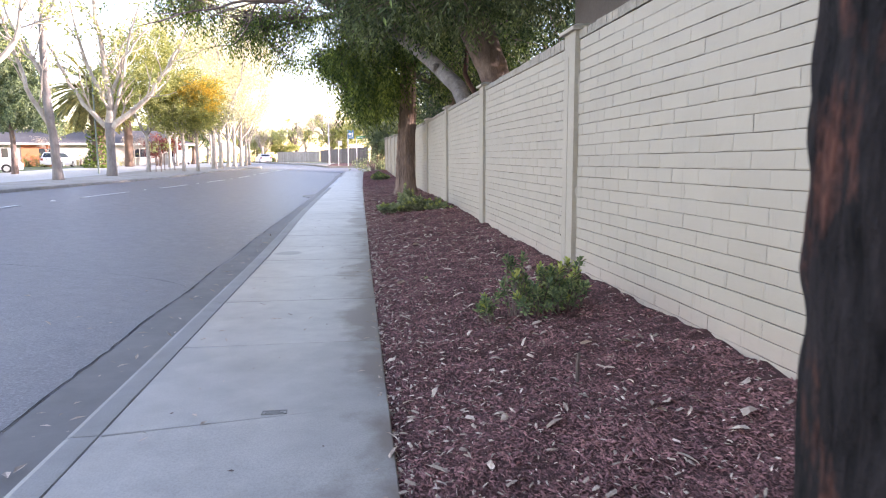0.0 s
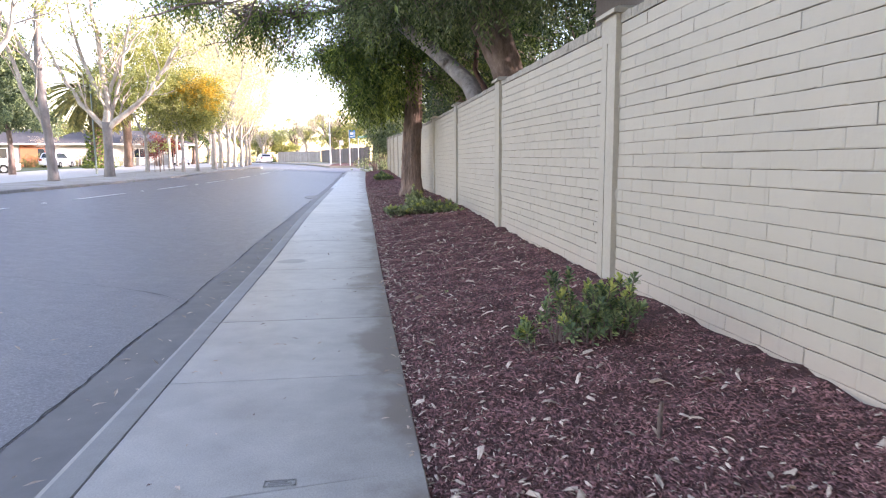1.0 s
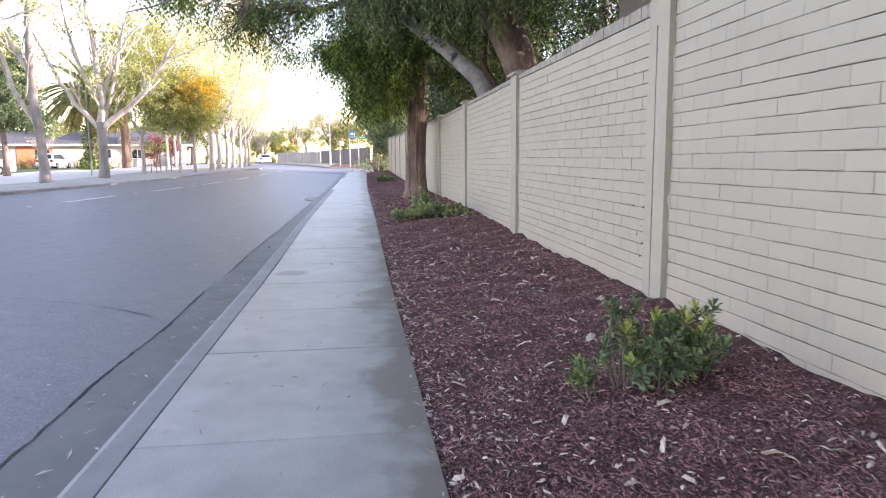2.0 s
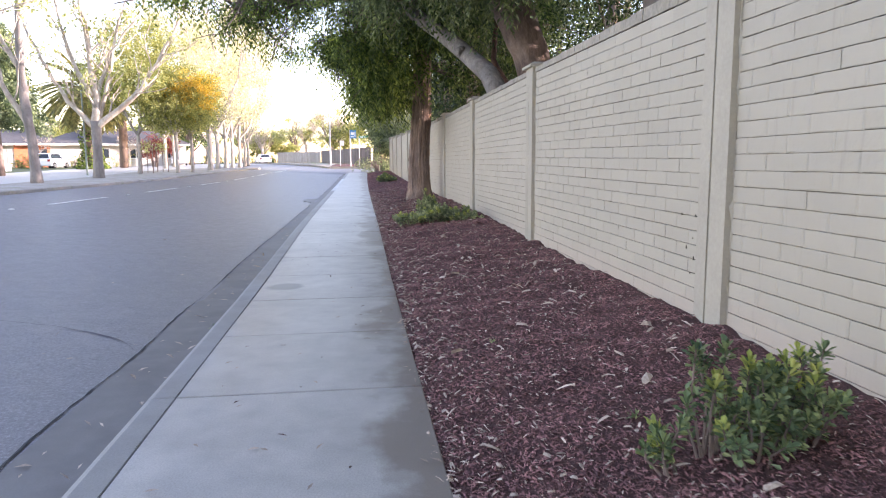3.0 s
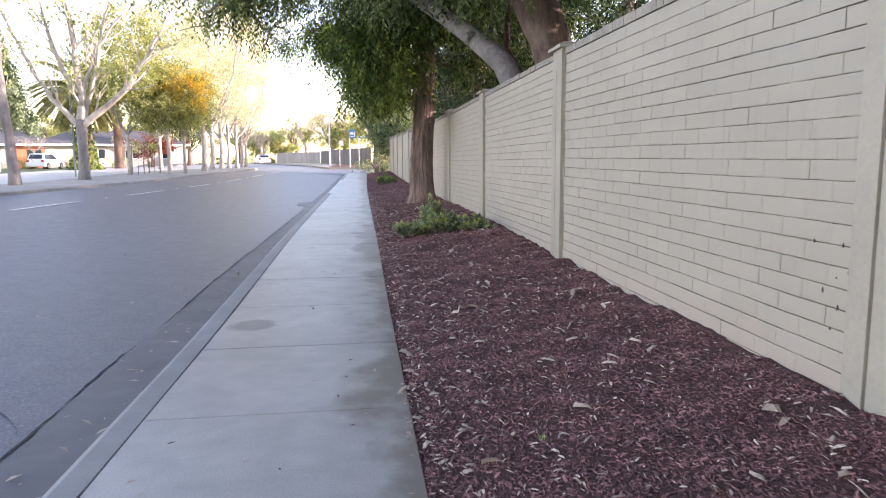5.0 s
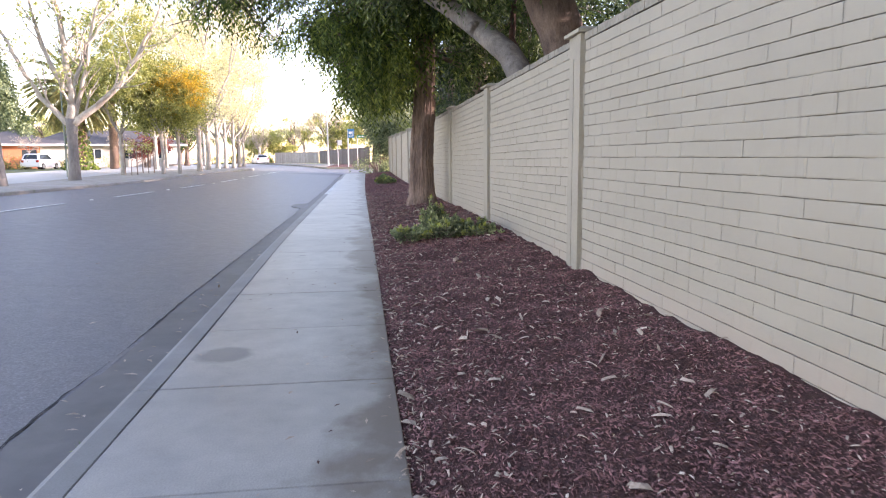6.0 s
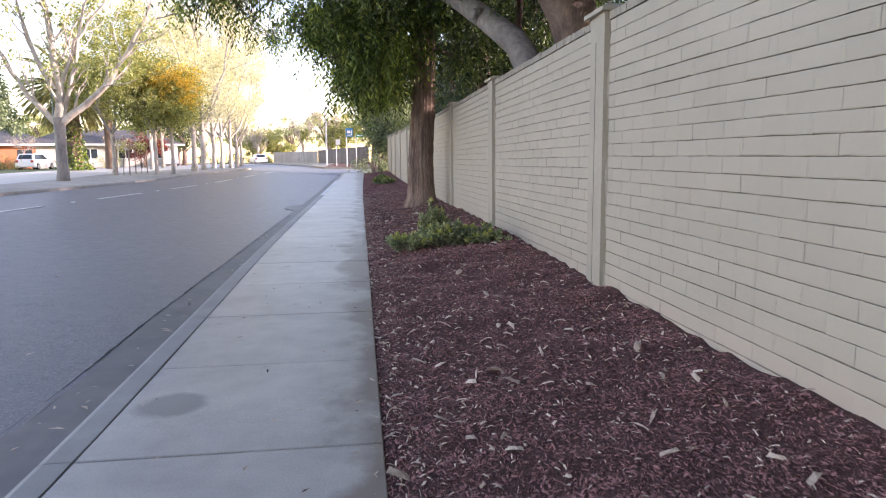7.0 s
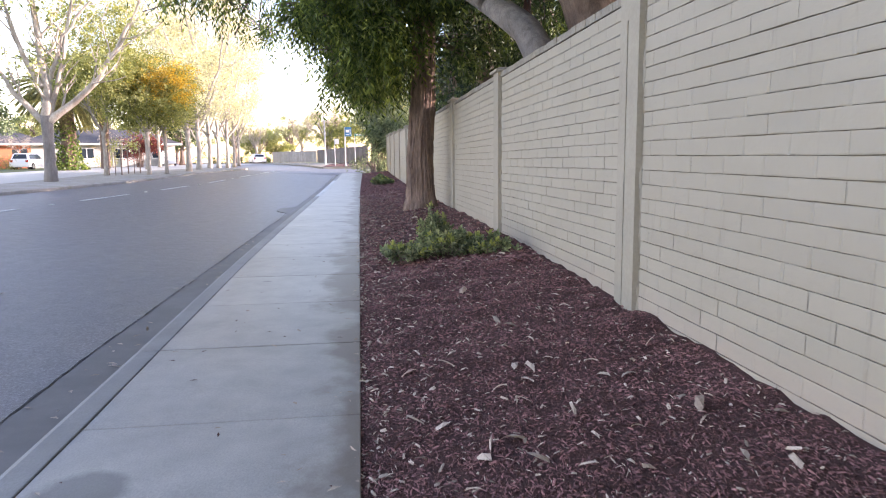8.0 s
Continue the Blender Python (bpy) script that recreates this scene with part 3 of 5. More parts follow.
wall = thing("wall_street", "cream painted brick panel wall between posts", "wall", kind="structure")


def brick_mesh(length, seed=0):
    """A painted slump brick: wavy bed edges, swollen lumpy face, ends that run almost flush into the next."""
    q = random.Random(seed)
    h, d = COURSE - 0.005, 0.05
    l, ex = length - q.choice((0, .0003, .0006, .001, .0016)), min(0.013, length * .2)
    mids = [l * (k + q.uniform(.3, .7)) / 3 for k in range(3)] if length > .12 else [l * .5]
    cols = [0, ex] + mids + [l - ex, l]
    last = len(cols) - 1
    deep = (.0006, .0012, .002, .0028, .004)
    b = Build()
    for j, y in enumerate(cols):
        edge = j in (0, last)
        lo, hi = q.uniform(-.0018, .0012), h - q.uniform(-.0016, .0012)
        face = q.choice(deep) if edge else 0
        low, high = (face, face) if edge else (q.uniform(-.0014, .0006), q.uniform(-.001, .0006))
        b.v += [(d, y, lo), (face + .0007, y, lo), (low, y, lo + .007), (high, y, hi - .009), (face + .0007, y, hi), (d, y, hi)]
    for j in range(last):
        b.f += [(j * 6 + i + 1, j * 6 + i, j * 6 + i + 6, j * 6 + i + 7) for i in range(5)]
    n = last * 6
    b.f += [(1, 2, 3, 4), (n + 4, n + 3, n + 2, n + 1)]
    return b


PANEL_SAG = {1.73: (-.009, -.011), 5.90: (-.034, .002)}          # how far the courses dip at a panel's two ends


def course_wave(y, c):
    return 0.0045 * noise.noise((y * .55, c * .22, 2.0)) + 0.0022 * noise.noise((y * 2.6, c * .3, 5.0))


rnd = random.Random(21)
far_bricks = Build()
near_list = []
for p0, p1 in zip(POSTS, POSTS[1:]):
    a, b = p0 + 0.31, p1
    step = wall_rise(p1) * 0.5 + wall_rise(p0) * 0.5
    sag0, sag1 = PANEL_SAG.get(p0, (0, 0))
    core = Build().box((WALL_X + 0.013, a - .02, step - .3), (WALL_X + 0.16, b + .02, step + WALL_TOP + .02))
    part("panel_core", core, JOINT, wall)
    # bricks on edge along the top
    cap = Build()
    y = a
    while y < b - .03:
        w = min(rnd.uniform(.098, .116), b - y)
        k = bevelled(Build().box((WALL_X - rnd.uniform(.004, .012), y + .002, step + WALL_TOP - .008 + min(0, sag0 + (sag1 - sag0) * (y - a) / (b - a))), (WALL_X + 0.18, y + w - .002, step + WALL_TOP + .05 + rnd.uniform(-.005, .004))), 0.007)
        cap.add(k.v, k.f)
        y += w
    tagged(part("coping", cap, COPING, wall), kind="stuff")
    # rough mortar squeezed out where panel meets post
    zs = steps(step - .1, step + WALL_TOP, .05)
    part("mortar_bead", Build().tube([(WALL_X + rnd.uniform(-.006, .006), b - .006 + rnd.uniform(-.004, .004), z) for z in zs], [rnd.uniform(.003, .011) for _ in zs], 6, .3), POST_PAINT, wall)
    for c in range(25):
        z = step + WALL_TOP - .012 - (c + 1) * COURSE
        tilt = lambda v: sag0 + (sag1 - sag0) * (v - a) / (b - a)
        y = a + (0.0 if c % 2 else -BRICK_L / 2)
        while y < b - 0.01:
            y0, y1 = max(y, a), min(y + BRICK_L, b)
            if y1 - y0 > 0.03:
                dx, dz, dl = rnd.uniform(-.0007, .0007), rnd.uniform(-.0006, .0006), y1 - y0
                if len(near_list) < 300 and (5.9 < p0 + .01 and p0 < 6 and 0.55 < z - step < 1.6 or (p0 < 2 and p0 > 1 and y > 4.3 and 0.3 < z - step < 1.8)):
                    z0, z1 = (z + dz + tilt(v) + course_wave(v, c) for v in (y0, y1))
                    near_list.append((y0, z0, math.atan2(z1 - z0, dl), dx, dl))
                else:
                    m = brick_mesh(dl, rnd.randrange(400))
                    far_bricks.add([(WALL_X + x + dx, y0 + v, z + dz + w + tilt(y0 + v) + course_wave(y0 + v, c)) for x, v, w in m.v], m.f)
            y += BRICK_L
part("bricks", far_bricks, BRICK, wall)
wall.children[-1]["kind"] = "stuff"


def near_bricks():
    """The bricks the path passes nearest, each its own piece on shared meshes."""
    shared = {}
    for i, (y0, z, lean, dx, dl) in enumerate(near_list):
        key = (round(dl, 2), i * 7 % 9)
        if key not in shared:
            shared[key] = brick_mesh(dl, i * 7 % 9).mesh("brick", BRICK)
        ob = part("brick", shared[key], None, wall)
        ob.location = (WALL_X + dx, y0, z)
        ob.rotation_euler = (lean, 0, 0)


def paint_chips():
    """Dark flakes where the paint has come off the bricks beside a post."""
    q = random.Random(5)
    for k in range(14):
        y, z = 6.212 + .09 * q.random() ** 2 + (.3 * q.random() if k > 9 else 0), q.uniform(.25, .8)
        w, h = q.uniform(.002, .005), q.uniform(.005, .016)
        ring = [(y + w * math.cos(a * .9) * q.uniform(.4, 1.2), z + h * math.sin(a * .9) * q.uniform(.4, 1.2)) for a in range(7)]
        b = Build().add([(WALL_X - .0042, u, v) for u, v in ring] + [(WALL_X + .004, u, v) for u, v in ring],
                        [tuple(range(7)), tuple(range(13, 6, -1))] + [(i, 7 + i, 7 + (i + 1) % 7, (i + 1) % 7) for i in range(7)])
        part("paint_chip", b, MORTAR, wall)


paint_chips()


def post(y, z):
    """A cast post with a raised front, a grooved strip, and a flat cap."""
    t = thing("wall_post", "cream painted concrete post with a flat cap and grooved face", "post", (0, 0, 0), group="wall posts")
    h = WALL_TOP
    x = WALL_X - 0.04
    part("shaft", bevelled(Build().box((x, y, z - .3), (WALL_X + 0.2, y + .165, z + h + .055)), 0.006), POST_PAINT, t)
    part("rear_shaft", bevelled(Build().box((x + .006, y + .195, z - .3), (WALL_X + 0.2, y + .31, z + h + .055)), 0.006), POST_PAINT, t)
    part("groove", Build().box((x + .022, y + .16, z - .3), (WALL_X + 0.19, y + .2, z + h - .14)), POST_PAINT, t)
    part("lintel", Build().box((x + .003, y + .16, z + h - .14), (WALL_X + 0.19, y + .2, z + h + .053)), POST_PAINT, t)
    c = Build()
    lo, hi = z + h + .055, z + h + .115
    c.add([(x - .035, y - .04, lo), (WALL_X + .23, y - .04, lo), (WALL_X + .23, y + .35, lo), (x - .035, y + .35, lo), (x - .035, y - .04, lo + .03), (WALL_X + .23, y - .04, lo + .03), (WALL_X + .23, y + .35, lo + .03), (x - .035, y + .35, lo + .03),
           (x + .02, y + .02, hi), (WALL_X + .18, y + .02, hi), (WALL_X + .18, y + .29, hi), (x + .02, y + .29, hi)],
          [(3, 2, 1, 0), (0, 1, 5, 4), (1, 2, 6, 5), (2, 3, 7, 6), (3, 0, 4, 7), (4, 5, 9, 8), (5, 6, 10, 9), (6, 7, 11, 10), (7, 4, 8, 11), (8, 9, 10, 11)])
    part("cap", c, POST_PAINT, t, "weathered cap")
    return t


for y in POSTS[1:]:
    post(y, wall_rise(y))

# ---- plants ----
def leaf(b, p, d, n, l, w):
    """A pointed leaf folded along its rib, from p along d with its face towards n."""
    s = d.cross(n)
    if s.length < 1e-4:
        s = d.cross(Vector((1, 0.3, 0.2)))
    s = s.normalized() * w / 2
    q = len(b.v)
    lift = n * w * 0.2
    b.v.extend((tuple(p), tuple(p + d * l * .45 + s + lift), tuple(p + d * l), tuple(p + d * l * .45 - s + lift)))
    b.f.extend(((q, q + 1, q + 2), (q, q + 2, q + 3)))


def rand_dir(r):
    z, a = r.uniform(-1, 1), r.uniform(0, 6.283)
    k = math.sqrt(1 - z * z)
    return Vector((k * math.cos(a), k * math.sin(a), z))


def strand(b, p, d, length, r, l, w, gap, droop=0.5):
    """A drooping frond: leaves in two ranks along a bending twig."""
    p, d = Vector(p), Vector(d)
    gap *= 1.3
    n = max(2, int(length / gap))
    side = d.cross(rand_dir(r)).normalized()
    for i in range(n):
        d = (d + Vector((0, 0, -droop * gap * 3)) + rand_dir(r) * .12).normalized()
        p = p + d * gap
        side = (side - d * side.dot(d)).normalized()
        v = (d * .75 + side * (1 if i % 2 else -1) + rand_dir(r) * .35 + Vector((0, 0, -.6 * droop))).normalized()
        leaf(b, p, v, (d.cross(side) + rand_dir(r) * .45).normalized(), l * r.uniform(.7, 1.25), w * r.uniform(.8, 1.2))


def clump(b, p, radius, count, r, l, w):
    for _ in range(count):
        q = p + rand_dir(r) * radius * r.random() ** .5
        leaf(b, q, rand_dir(r), rand_dir(r), l * r.uniform(.6, 1.3), w * r.uniform(.7, 1.2))


def spine(pts, r, wobble=0.06, n=4):
    """Extra wobbling points along a polyline."""
    out = []
    for a, b in zip(pts, pts[1:]):
        a, b = Vector(a), Vector(b)
        for i in range(n):
            out.append(a.lerp(b, i / n) + (rand_dir(r) * wobble * (b - a).length * .3 if i else Vector()))
    out.append(Vector(pts[-1]))
    return out


def taper(n, a, b):
    return [a + (b - a) * i / (n - 1) for i in range(n)]


def grow(b, p, d, length, rad, level, r, tips, split=3, up=0.15, thin=0.5):
    """A limb that forks into thinner ones; the ends are collected."""
    pts = [Vector(p)]
    k = 5 if level else 4
    for i in range(k):
        d = (d + rand_dir(r) * .22 + Vector((0, 0, up))).normalized()
        pts.append(pts[-1] + d * length / k)
    b.tube(pts, taper(len(pts), rad, rad * thin), 7 if rad > .06 else 5 if rad > .02 else 3, caps=False)
    if level == 0:
        tips.append((pts[-1], d))
        tips.append((pts[-3], d))
        return
    for i in range(split):
        at = pts[-1] if i == 0 else pts[r.randint(2, k)]
        nd = (d + rand_dir(r) * .75 + Vector((0, 0, up))).normalized()
        grow(b, at, nd, length * r.uniform(.55, .8), rad * (.62 if i == 0 else .48), level - 1, r, tips, split, up, thin)


def root_trunk(b, pts, radii, n=14, flare=1.5, rough=0.1, seed=0):
    """A trunk that widens where it meets the soil."""
    r = random.Random(seed)
    p = spine(pts, r, .04, 5)
    k = len(p)
    rad = []
    for i in range(k):
        t = i / (k - 1) * (len(radii) - 1)
        j = min(int(t), len(radii) - 2)
        rad.append((radii[j] + (radii[j + 1] - radii[j]) * (t - j)) * (1 + (flare - 1) * max(0, 1 - i / 3) ** 2))
    b.tube(p, rad, n, rough, seed=seed)


def furrowed(pts, radii, n, step, seed, deep=.1, flare=1.3, span=None):
    """A trunk surface with long furrows and plates; span (angles, heights, lift) gives a patch of it."""
    zs = [p[2] for p in pts]
    tab = [(p[2], p[0]) for p in pts], [(p[2], p[1]) for p in pts], [(p[2], q) for p, q in zip(pts, radii)]
    a0, a1, z0, z1, lift = span or (0, 2 * math.pi, zs[0], zs[-1], 0)
    rows = steps(z0, z1, step)
    cols = [a0 + (a1 - a0) * k / n for k in range(n if not span else n + 1)]
    b = Build()
    for i, z in enumerate(rows):
        x, y, q = (curve_through(t, z) for t in tab)
        q *= 1 + (flare - 1) * max(0, 1 - max(z, 0) / .5) ** 2
        for k, a in enumerate(cols):
            c, s = math.cos(a), math.sin(a)
            twist = z * .25
            f1 = 1 - abs(noise.noise((c * 3.4 + seed, s * 3.4, z * .7 + twist))) * 3
            f2 = 1 - abs(noise.noise((c * 9 + seed, s * 9, z * 2.2 - twist))) * 3
            f3 = noise.noise((c * 20, s * 20, z * 9 + seed))
            f4 = -max(0, noise.noise((c * 2, s * 2 + seed, z * 8)) - .25)
            rad = q * (1 + deep * (.5 * f1 + .4 * f2 + .35 * f3 + f4 - .45))
            if span:
                edge = min(1, 3 * min(k, n - k) / n, 3 * min(i, len(rows) - 1 - i) / len(rows)) + 1.5 * noise.noise((a * 14, z * 10, seed)) + .7 * noise.noise((a * 40, z * 30, seed))
                rad += lift if edge > .5 else -.03
            b.v.append((x + rad * c, y + rad * s, z))
    w = len(cols)
    for i in range(len(rows) - 1):
        for k in range(w if not span else w - 1):
            j = (k + 1) % w
            b.f.append((i * w + k, i * w + j, (i + 1) * w + j, (i + 1) * w + k))
    return b


def tree(name, label, bark, leafmat, seed, at, trunk_pts, radii, limbs, leaves, levels=2, split=3, flare=1.4, group="", up=.15, n=14, rough=.08, leaf_clump=None):
    """trunk_pts, limbs: relative to at. leaves: (count per tip, radius, length, width)."""
    r = random.Random(seed)
    t = thing(name, label, "tree", at, group=group)
    b = Build()
    root_trunk(b, trunk_pts, radii, n, flare, rough, seed)
    part("trunk", b, bark[0], t, smooth=True)
    tips = []
    for pts, ra, rb in limbs:
        lb = Build()
        sp = spine(pts, r, .1, 4)
        lb.tube(sp, taper(len(sp), ra, rb), 9, .06, caps=False, seed=seed)
        for i in range(2, len(sp)):
            if r.random() < .75:
                d = (sp[i] - sp[i - 1]).normalized()
                q = rb + (ra - rb) * (1 - i / len(sp))
                grow(lb, sp[i], (d + rand_dir(r) * .9).normalized(), r.uniform(.8, 1.7), q * .4, levels - 1, r, tips, split, up)
        grow(lb, sp[-1], (sp[-1] - sp[-2]).normalized(), 1.6, rb, levels, r, tips, split, up)
        part("limb", lb, bark[-1], t, smooth=True)
    if leaves:
        cb = Build()
        count, radius, l, w = leaves
        for p, d in tips:
            clump(cb, p, radius, count if isinstance(count, int) else r.randint(*count), r, l, w)
        part("crown", cb, leafmat, t)
    return t


def ball_of(points, r):
    """A point inside one of some ellipsoids (cx, cy, cz, rx, ry, rz), nearer their skins."""
    cx, cy, cz, rx, ry, rz = points[r.randrange(len(points))]
    d = rand_dir(r) * (r.random() ** .28)
    return Vector((cx + d.x * rx, cy + d.y * ry, cz + d.z * rz)), d


def canopy(t, lumps, material, count, r, l, w, gap, long, name="crown", holes=0.25, droop=.6, twig=None, bunch=22, spread=.3):
    """Leaf sprays in bunches through some lumps, with gaps between the bunches."""
    b, tw = Build(), Build()
    made = 0
    for _ in range(count * 3):
        if made >= count:
            break
        p, d = ball_of(lumps, r)
        p += d * (r.random() ** 3 * .5 - .1)
        if noise.noise(p * .55) < -holes or noise.noise(p * 1.5 + Vector((7, 3, 1))) < -holes * .6 - .08:
            continue
        out = Vector((d.x, d.y, d.z * .4 - .2)).normalized()
        if twig:
            tw.tube([p - out * .8 + Vector((0, 0, -.1)), p, p + out * .4], [.016, .01, .003], 3, caps=False)
        for _ in range(min(bunch, count - made)):
            q = p + Vector((r.gauss(0, 1), r.gauss(0, 1), r.gauss(0, .6))) * spread
            strand(b, q, (out + rand_dir(r) * .55).normalized(), long * r.uniform(.4, 1.3), r, l, w, gap, droop)
            made += 1
    part(name, b, material, t)
    if twig:
        tagged(part("twiggery", tw, twig, t), kind="stuff")


def petal(b, p, d, n, l, w):
    """A blunt leaf, widest near its tip, cupped along the rib."""
    s = d.cross(n)
    s = (s if s.length > 1e-3 else d.cross(Vector((1, .3, .2)))).normalized() * w / 2
    n = s.cross(d).normalized()
    q = len(b.v)
    b.v.extend(tuple(v) for v in (p, p + d * l * .35 + s * .5 + n * w * .1, p + d * l * .75 + s + n * w * .22, p + d * l, p + d * l * .75 - s + n * w * .22, p + d * l * .35 - s * .5 + n * w * .1, p + d * l * .6 - n * w * .04))
    b.f.extend(((q, q + 1, q + 6), (q + 1, q + 2, q + 6), (q + 2, q + 3, q + 6), (q + 3, q + 4, q + 6), (q + 4, q + 5, q + 6), (q + 5, q, q + 6)))


def shrub(label, at, sprigs, l, w, seed, tips=.4):
    """Sprigs (foot x, y, tip x, y, height): stems with leaves along them and a rosette at the tip."""
    r = random.Random(seed)
    t = thing("shrub", label, "shrub", at, group="shrubs in the bark bed")
    b, young, s = Build(), Build(), Build()
    for fx, fy, tx, ty, h in sprigs:
        foot, q = Vector((fx, fy, -.04)), Vector((tx, ty, h))
        mid = foot.lerp(q, .5) + Vector((r.uniform(-.03, .03), r.uniform(-.03, .03), h * .12))
        s.tube([foot, mid, q], [.006, .0045, .003], 5, caps=False)
        up = (q - mid).normalized()
        n = max(3, int((q - foot).length / .022))
        for i in range(n):
            u = .3 + .7 * i / n
            p = foot.lerp(mid, u * 2) if u < .5 else mid.lerp(q, u * 2 - 1)
            for _ in range(2):
                dd = (rand_dir(r) + up * .5).normalized()
                petal(b, p, dd, (up + rand_dir(r) * .5).normalized(), l * r.uniform(.6, 1.0), w * r.uniform(.7, 1.05))
        into = young if r.random() < tips else b
        k = r.randint(9, 13)
        for i in range(k):
            a = i * 2.4
            e = 1.2 * (1 - i / k) ** .8 + .15
            flat = Vector((math.cos(a), math.sin(a), 0)) - up * up.dot(Vector((math.cos(a), math.sin(a), 0)))
            dd = (up * math.cos(e) + flat.normalized() * math.sin(e) + rand_dir(r) * .15).normalized()
            petal(into if i > 2 else b, q - up * .012 * (k - i) / 3, dd, up, l * r.uniform(.8, 1.2), w * r.uniform(.85, 1.1))
    tagged(part("stem_cluster", s, BROWN_BARK, t), kind="stuff")
    part("leaves", b, SHRUB_LEAF if tips > .3 else GREY_LEAF, t)
    part("young_leaves", young, TIP_LEAF, t, "yellow-green young leaves")
    return t


def sprigs_in(lumps, r, each):
    """Sprigs that spread from the foot of each lump (x, y, reach x, reach y, height)."""
    out = []
    for x, y, rx, ry, h in lumps:
        for _ in range(max(2, int(each * (rx + ry) * 4))):
            a, u = r.uniform(0, 6.283), r.random() ** .6
            out.append((x + math.cos(a) * rx * u * .4, y + math.sin(a) * ry * u * .4, x + math.cos(a) * rx * u, y + math.sin(a) * ry * u, h * (1.05 - .55 * u) * r.uniform(.6, 1.1)))
    return out


r_ = random.Random(19)
shrub("low green leafy shrub with yellow tips in the bark", (1.66, 4.5, bed(1.66, 4.5)), sprigs_in([(.16, .02, .2, .17, .34), (-.13, .02, .12, .1, .48), (.0, -.06, .24, .14, .2), (-.3, -.05, .11, .09, .16), (.27, .08, .16, .13, .42), (.08, .05, .16, .12, .36)], r_, 11), .05, .023, 3, .4)
shrub("wide low grey-green shrub with one tall sprig", (1.52, 12.7, bed(1.52, 12.7)), sprigs_in([(0, 0, .38, .28, .23), (-.44, -.1, .24, .22, .18), (.44, 0, .32, .26, .23), (.2, .1, .28, .26, .27), (-.06, .7, .18, .18, .5), (.06, .75, .14, .14, .34), (-.1, .5, .14, .14, .28)], r_, 19), .062, .026, 5, .25)
shrub("small dry yellow-green plant near the big trunk", (1.5, 31.5, bed(1.5, 31.5)), sprigs_in([(0, 0, .35, .4, .35), (.3, .2, .2, .2, .25)], r_, 12), .1, .04, 7, .35)

# big shaggy street tree in the bed, its crown hanging over pavement and road
r_ = random.Random(31)
big = thing("street_tree", "large tree with shaggy red-brown bark and hanging dark foliage", "tree", (1.85, 18.9, bed(1.85, 18.9) - .05))
b_ = Build()
BIG_PTS, BIG_RAD = [(0, 0, -.1), (.0, 0, 1.0), (.06, .02, 2.1), (.1, .06, 3.3), (.08, .1, 4.4)], [.265, .245, .23, .22, .2]
part("trunk", furrowed(BIG_PTS, BIG_RAD, 110, .05, 3.3, .16, 1.35), RED_BARK, big, smooth=True)
for k in range(110):
    a, z = r_.uniform(2.4, 6.4), r_.uniform(.1, 2.9)
    strip = furrowed(BIG_PTS, BIG_RAD, 6, .05, 3.3, .16, 1.35, (a, a + r_.uniform(.05, .12), z, z + r_.uniform(.3, .8), r_.uniform(.006, .014)))
    part("bark_strip", strip, RED_BARK, big, smooth=True)
lb_, tips_ = Build(), []
for pts, ra in (([(-0.11, 0.21, 3.86), (-1.14, -0.51, 4.65), (-2.73, -1.31, 5.45)], .17), ([(-0.11, 0.21, 4.02), (0.93, 0.6, 4.97), (2.2, 0.92, 5.93)], .18), ([(-0.11, 0.21, 4.1), (-1.78, 1.56, 5.21), (-4.32, 3.07, 5.29)], .15), ([(-1.14, -0.51, 4.65), (-2.25, -1.62, 4.89), (-3.85, -2.18, 4.65)], .08), ([(-0.11, 0.21, 4.34), (-0.18, 1.24, 5.61), (-0.66, 2.36, 6.72)], .17),
                ([(-0.11, 0.21, 4.18), (-0.58, -1.31, 5.13), (-1.3, -2.74, 5.93)], .15), ([(-0.11, 0.21, 4.42), (0.13, 0.29, 6.17), (-0.03, 0.13, 7.36)], .18), ([(-0.11, 0.21, 3.78), (1.09, -1.15, 4.65), (2.2, -2.58, 5.29)], .15)):
    lb_ = Build()
    sp = spine(pts, r_, .15, 4)
    lb_.tube(sp, taper(len(sp), ra, .05), 8, .08, caps=False)
    for i in range(3, len(sp)):
        grow(lb_, sp[i], ((sp[i] - sp[i - 1]).normalized() + rand_dir(r_) * .8).normalized(), 1.5, .035, 1, r_, tips_, 3, .0)
    part("limb", lb_, BROWN_BARK, big, smooth=True)
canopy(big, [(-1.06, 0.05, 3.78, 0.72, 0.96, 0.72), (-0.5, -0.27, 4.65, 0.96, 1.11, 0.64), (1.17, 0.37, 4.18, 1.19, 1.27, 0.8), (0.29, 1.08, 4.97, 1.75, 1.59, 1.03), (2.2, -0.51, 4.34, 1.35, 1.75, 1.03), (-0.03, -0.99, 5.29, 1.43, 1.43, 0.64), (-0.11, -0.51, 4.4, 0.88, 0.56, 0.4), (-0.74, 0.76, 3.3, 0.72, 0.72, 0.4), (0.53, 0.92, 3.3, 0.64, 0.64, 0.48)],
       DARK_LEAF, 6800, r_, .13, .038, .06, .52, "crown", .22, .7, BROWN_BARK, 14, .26)
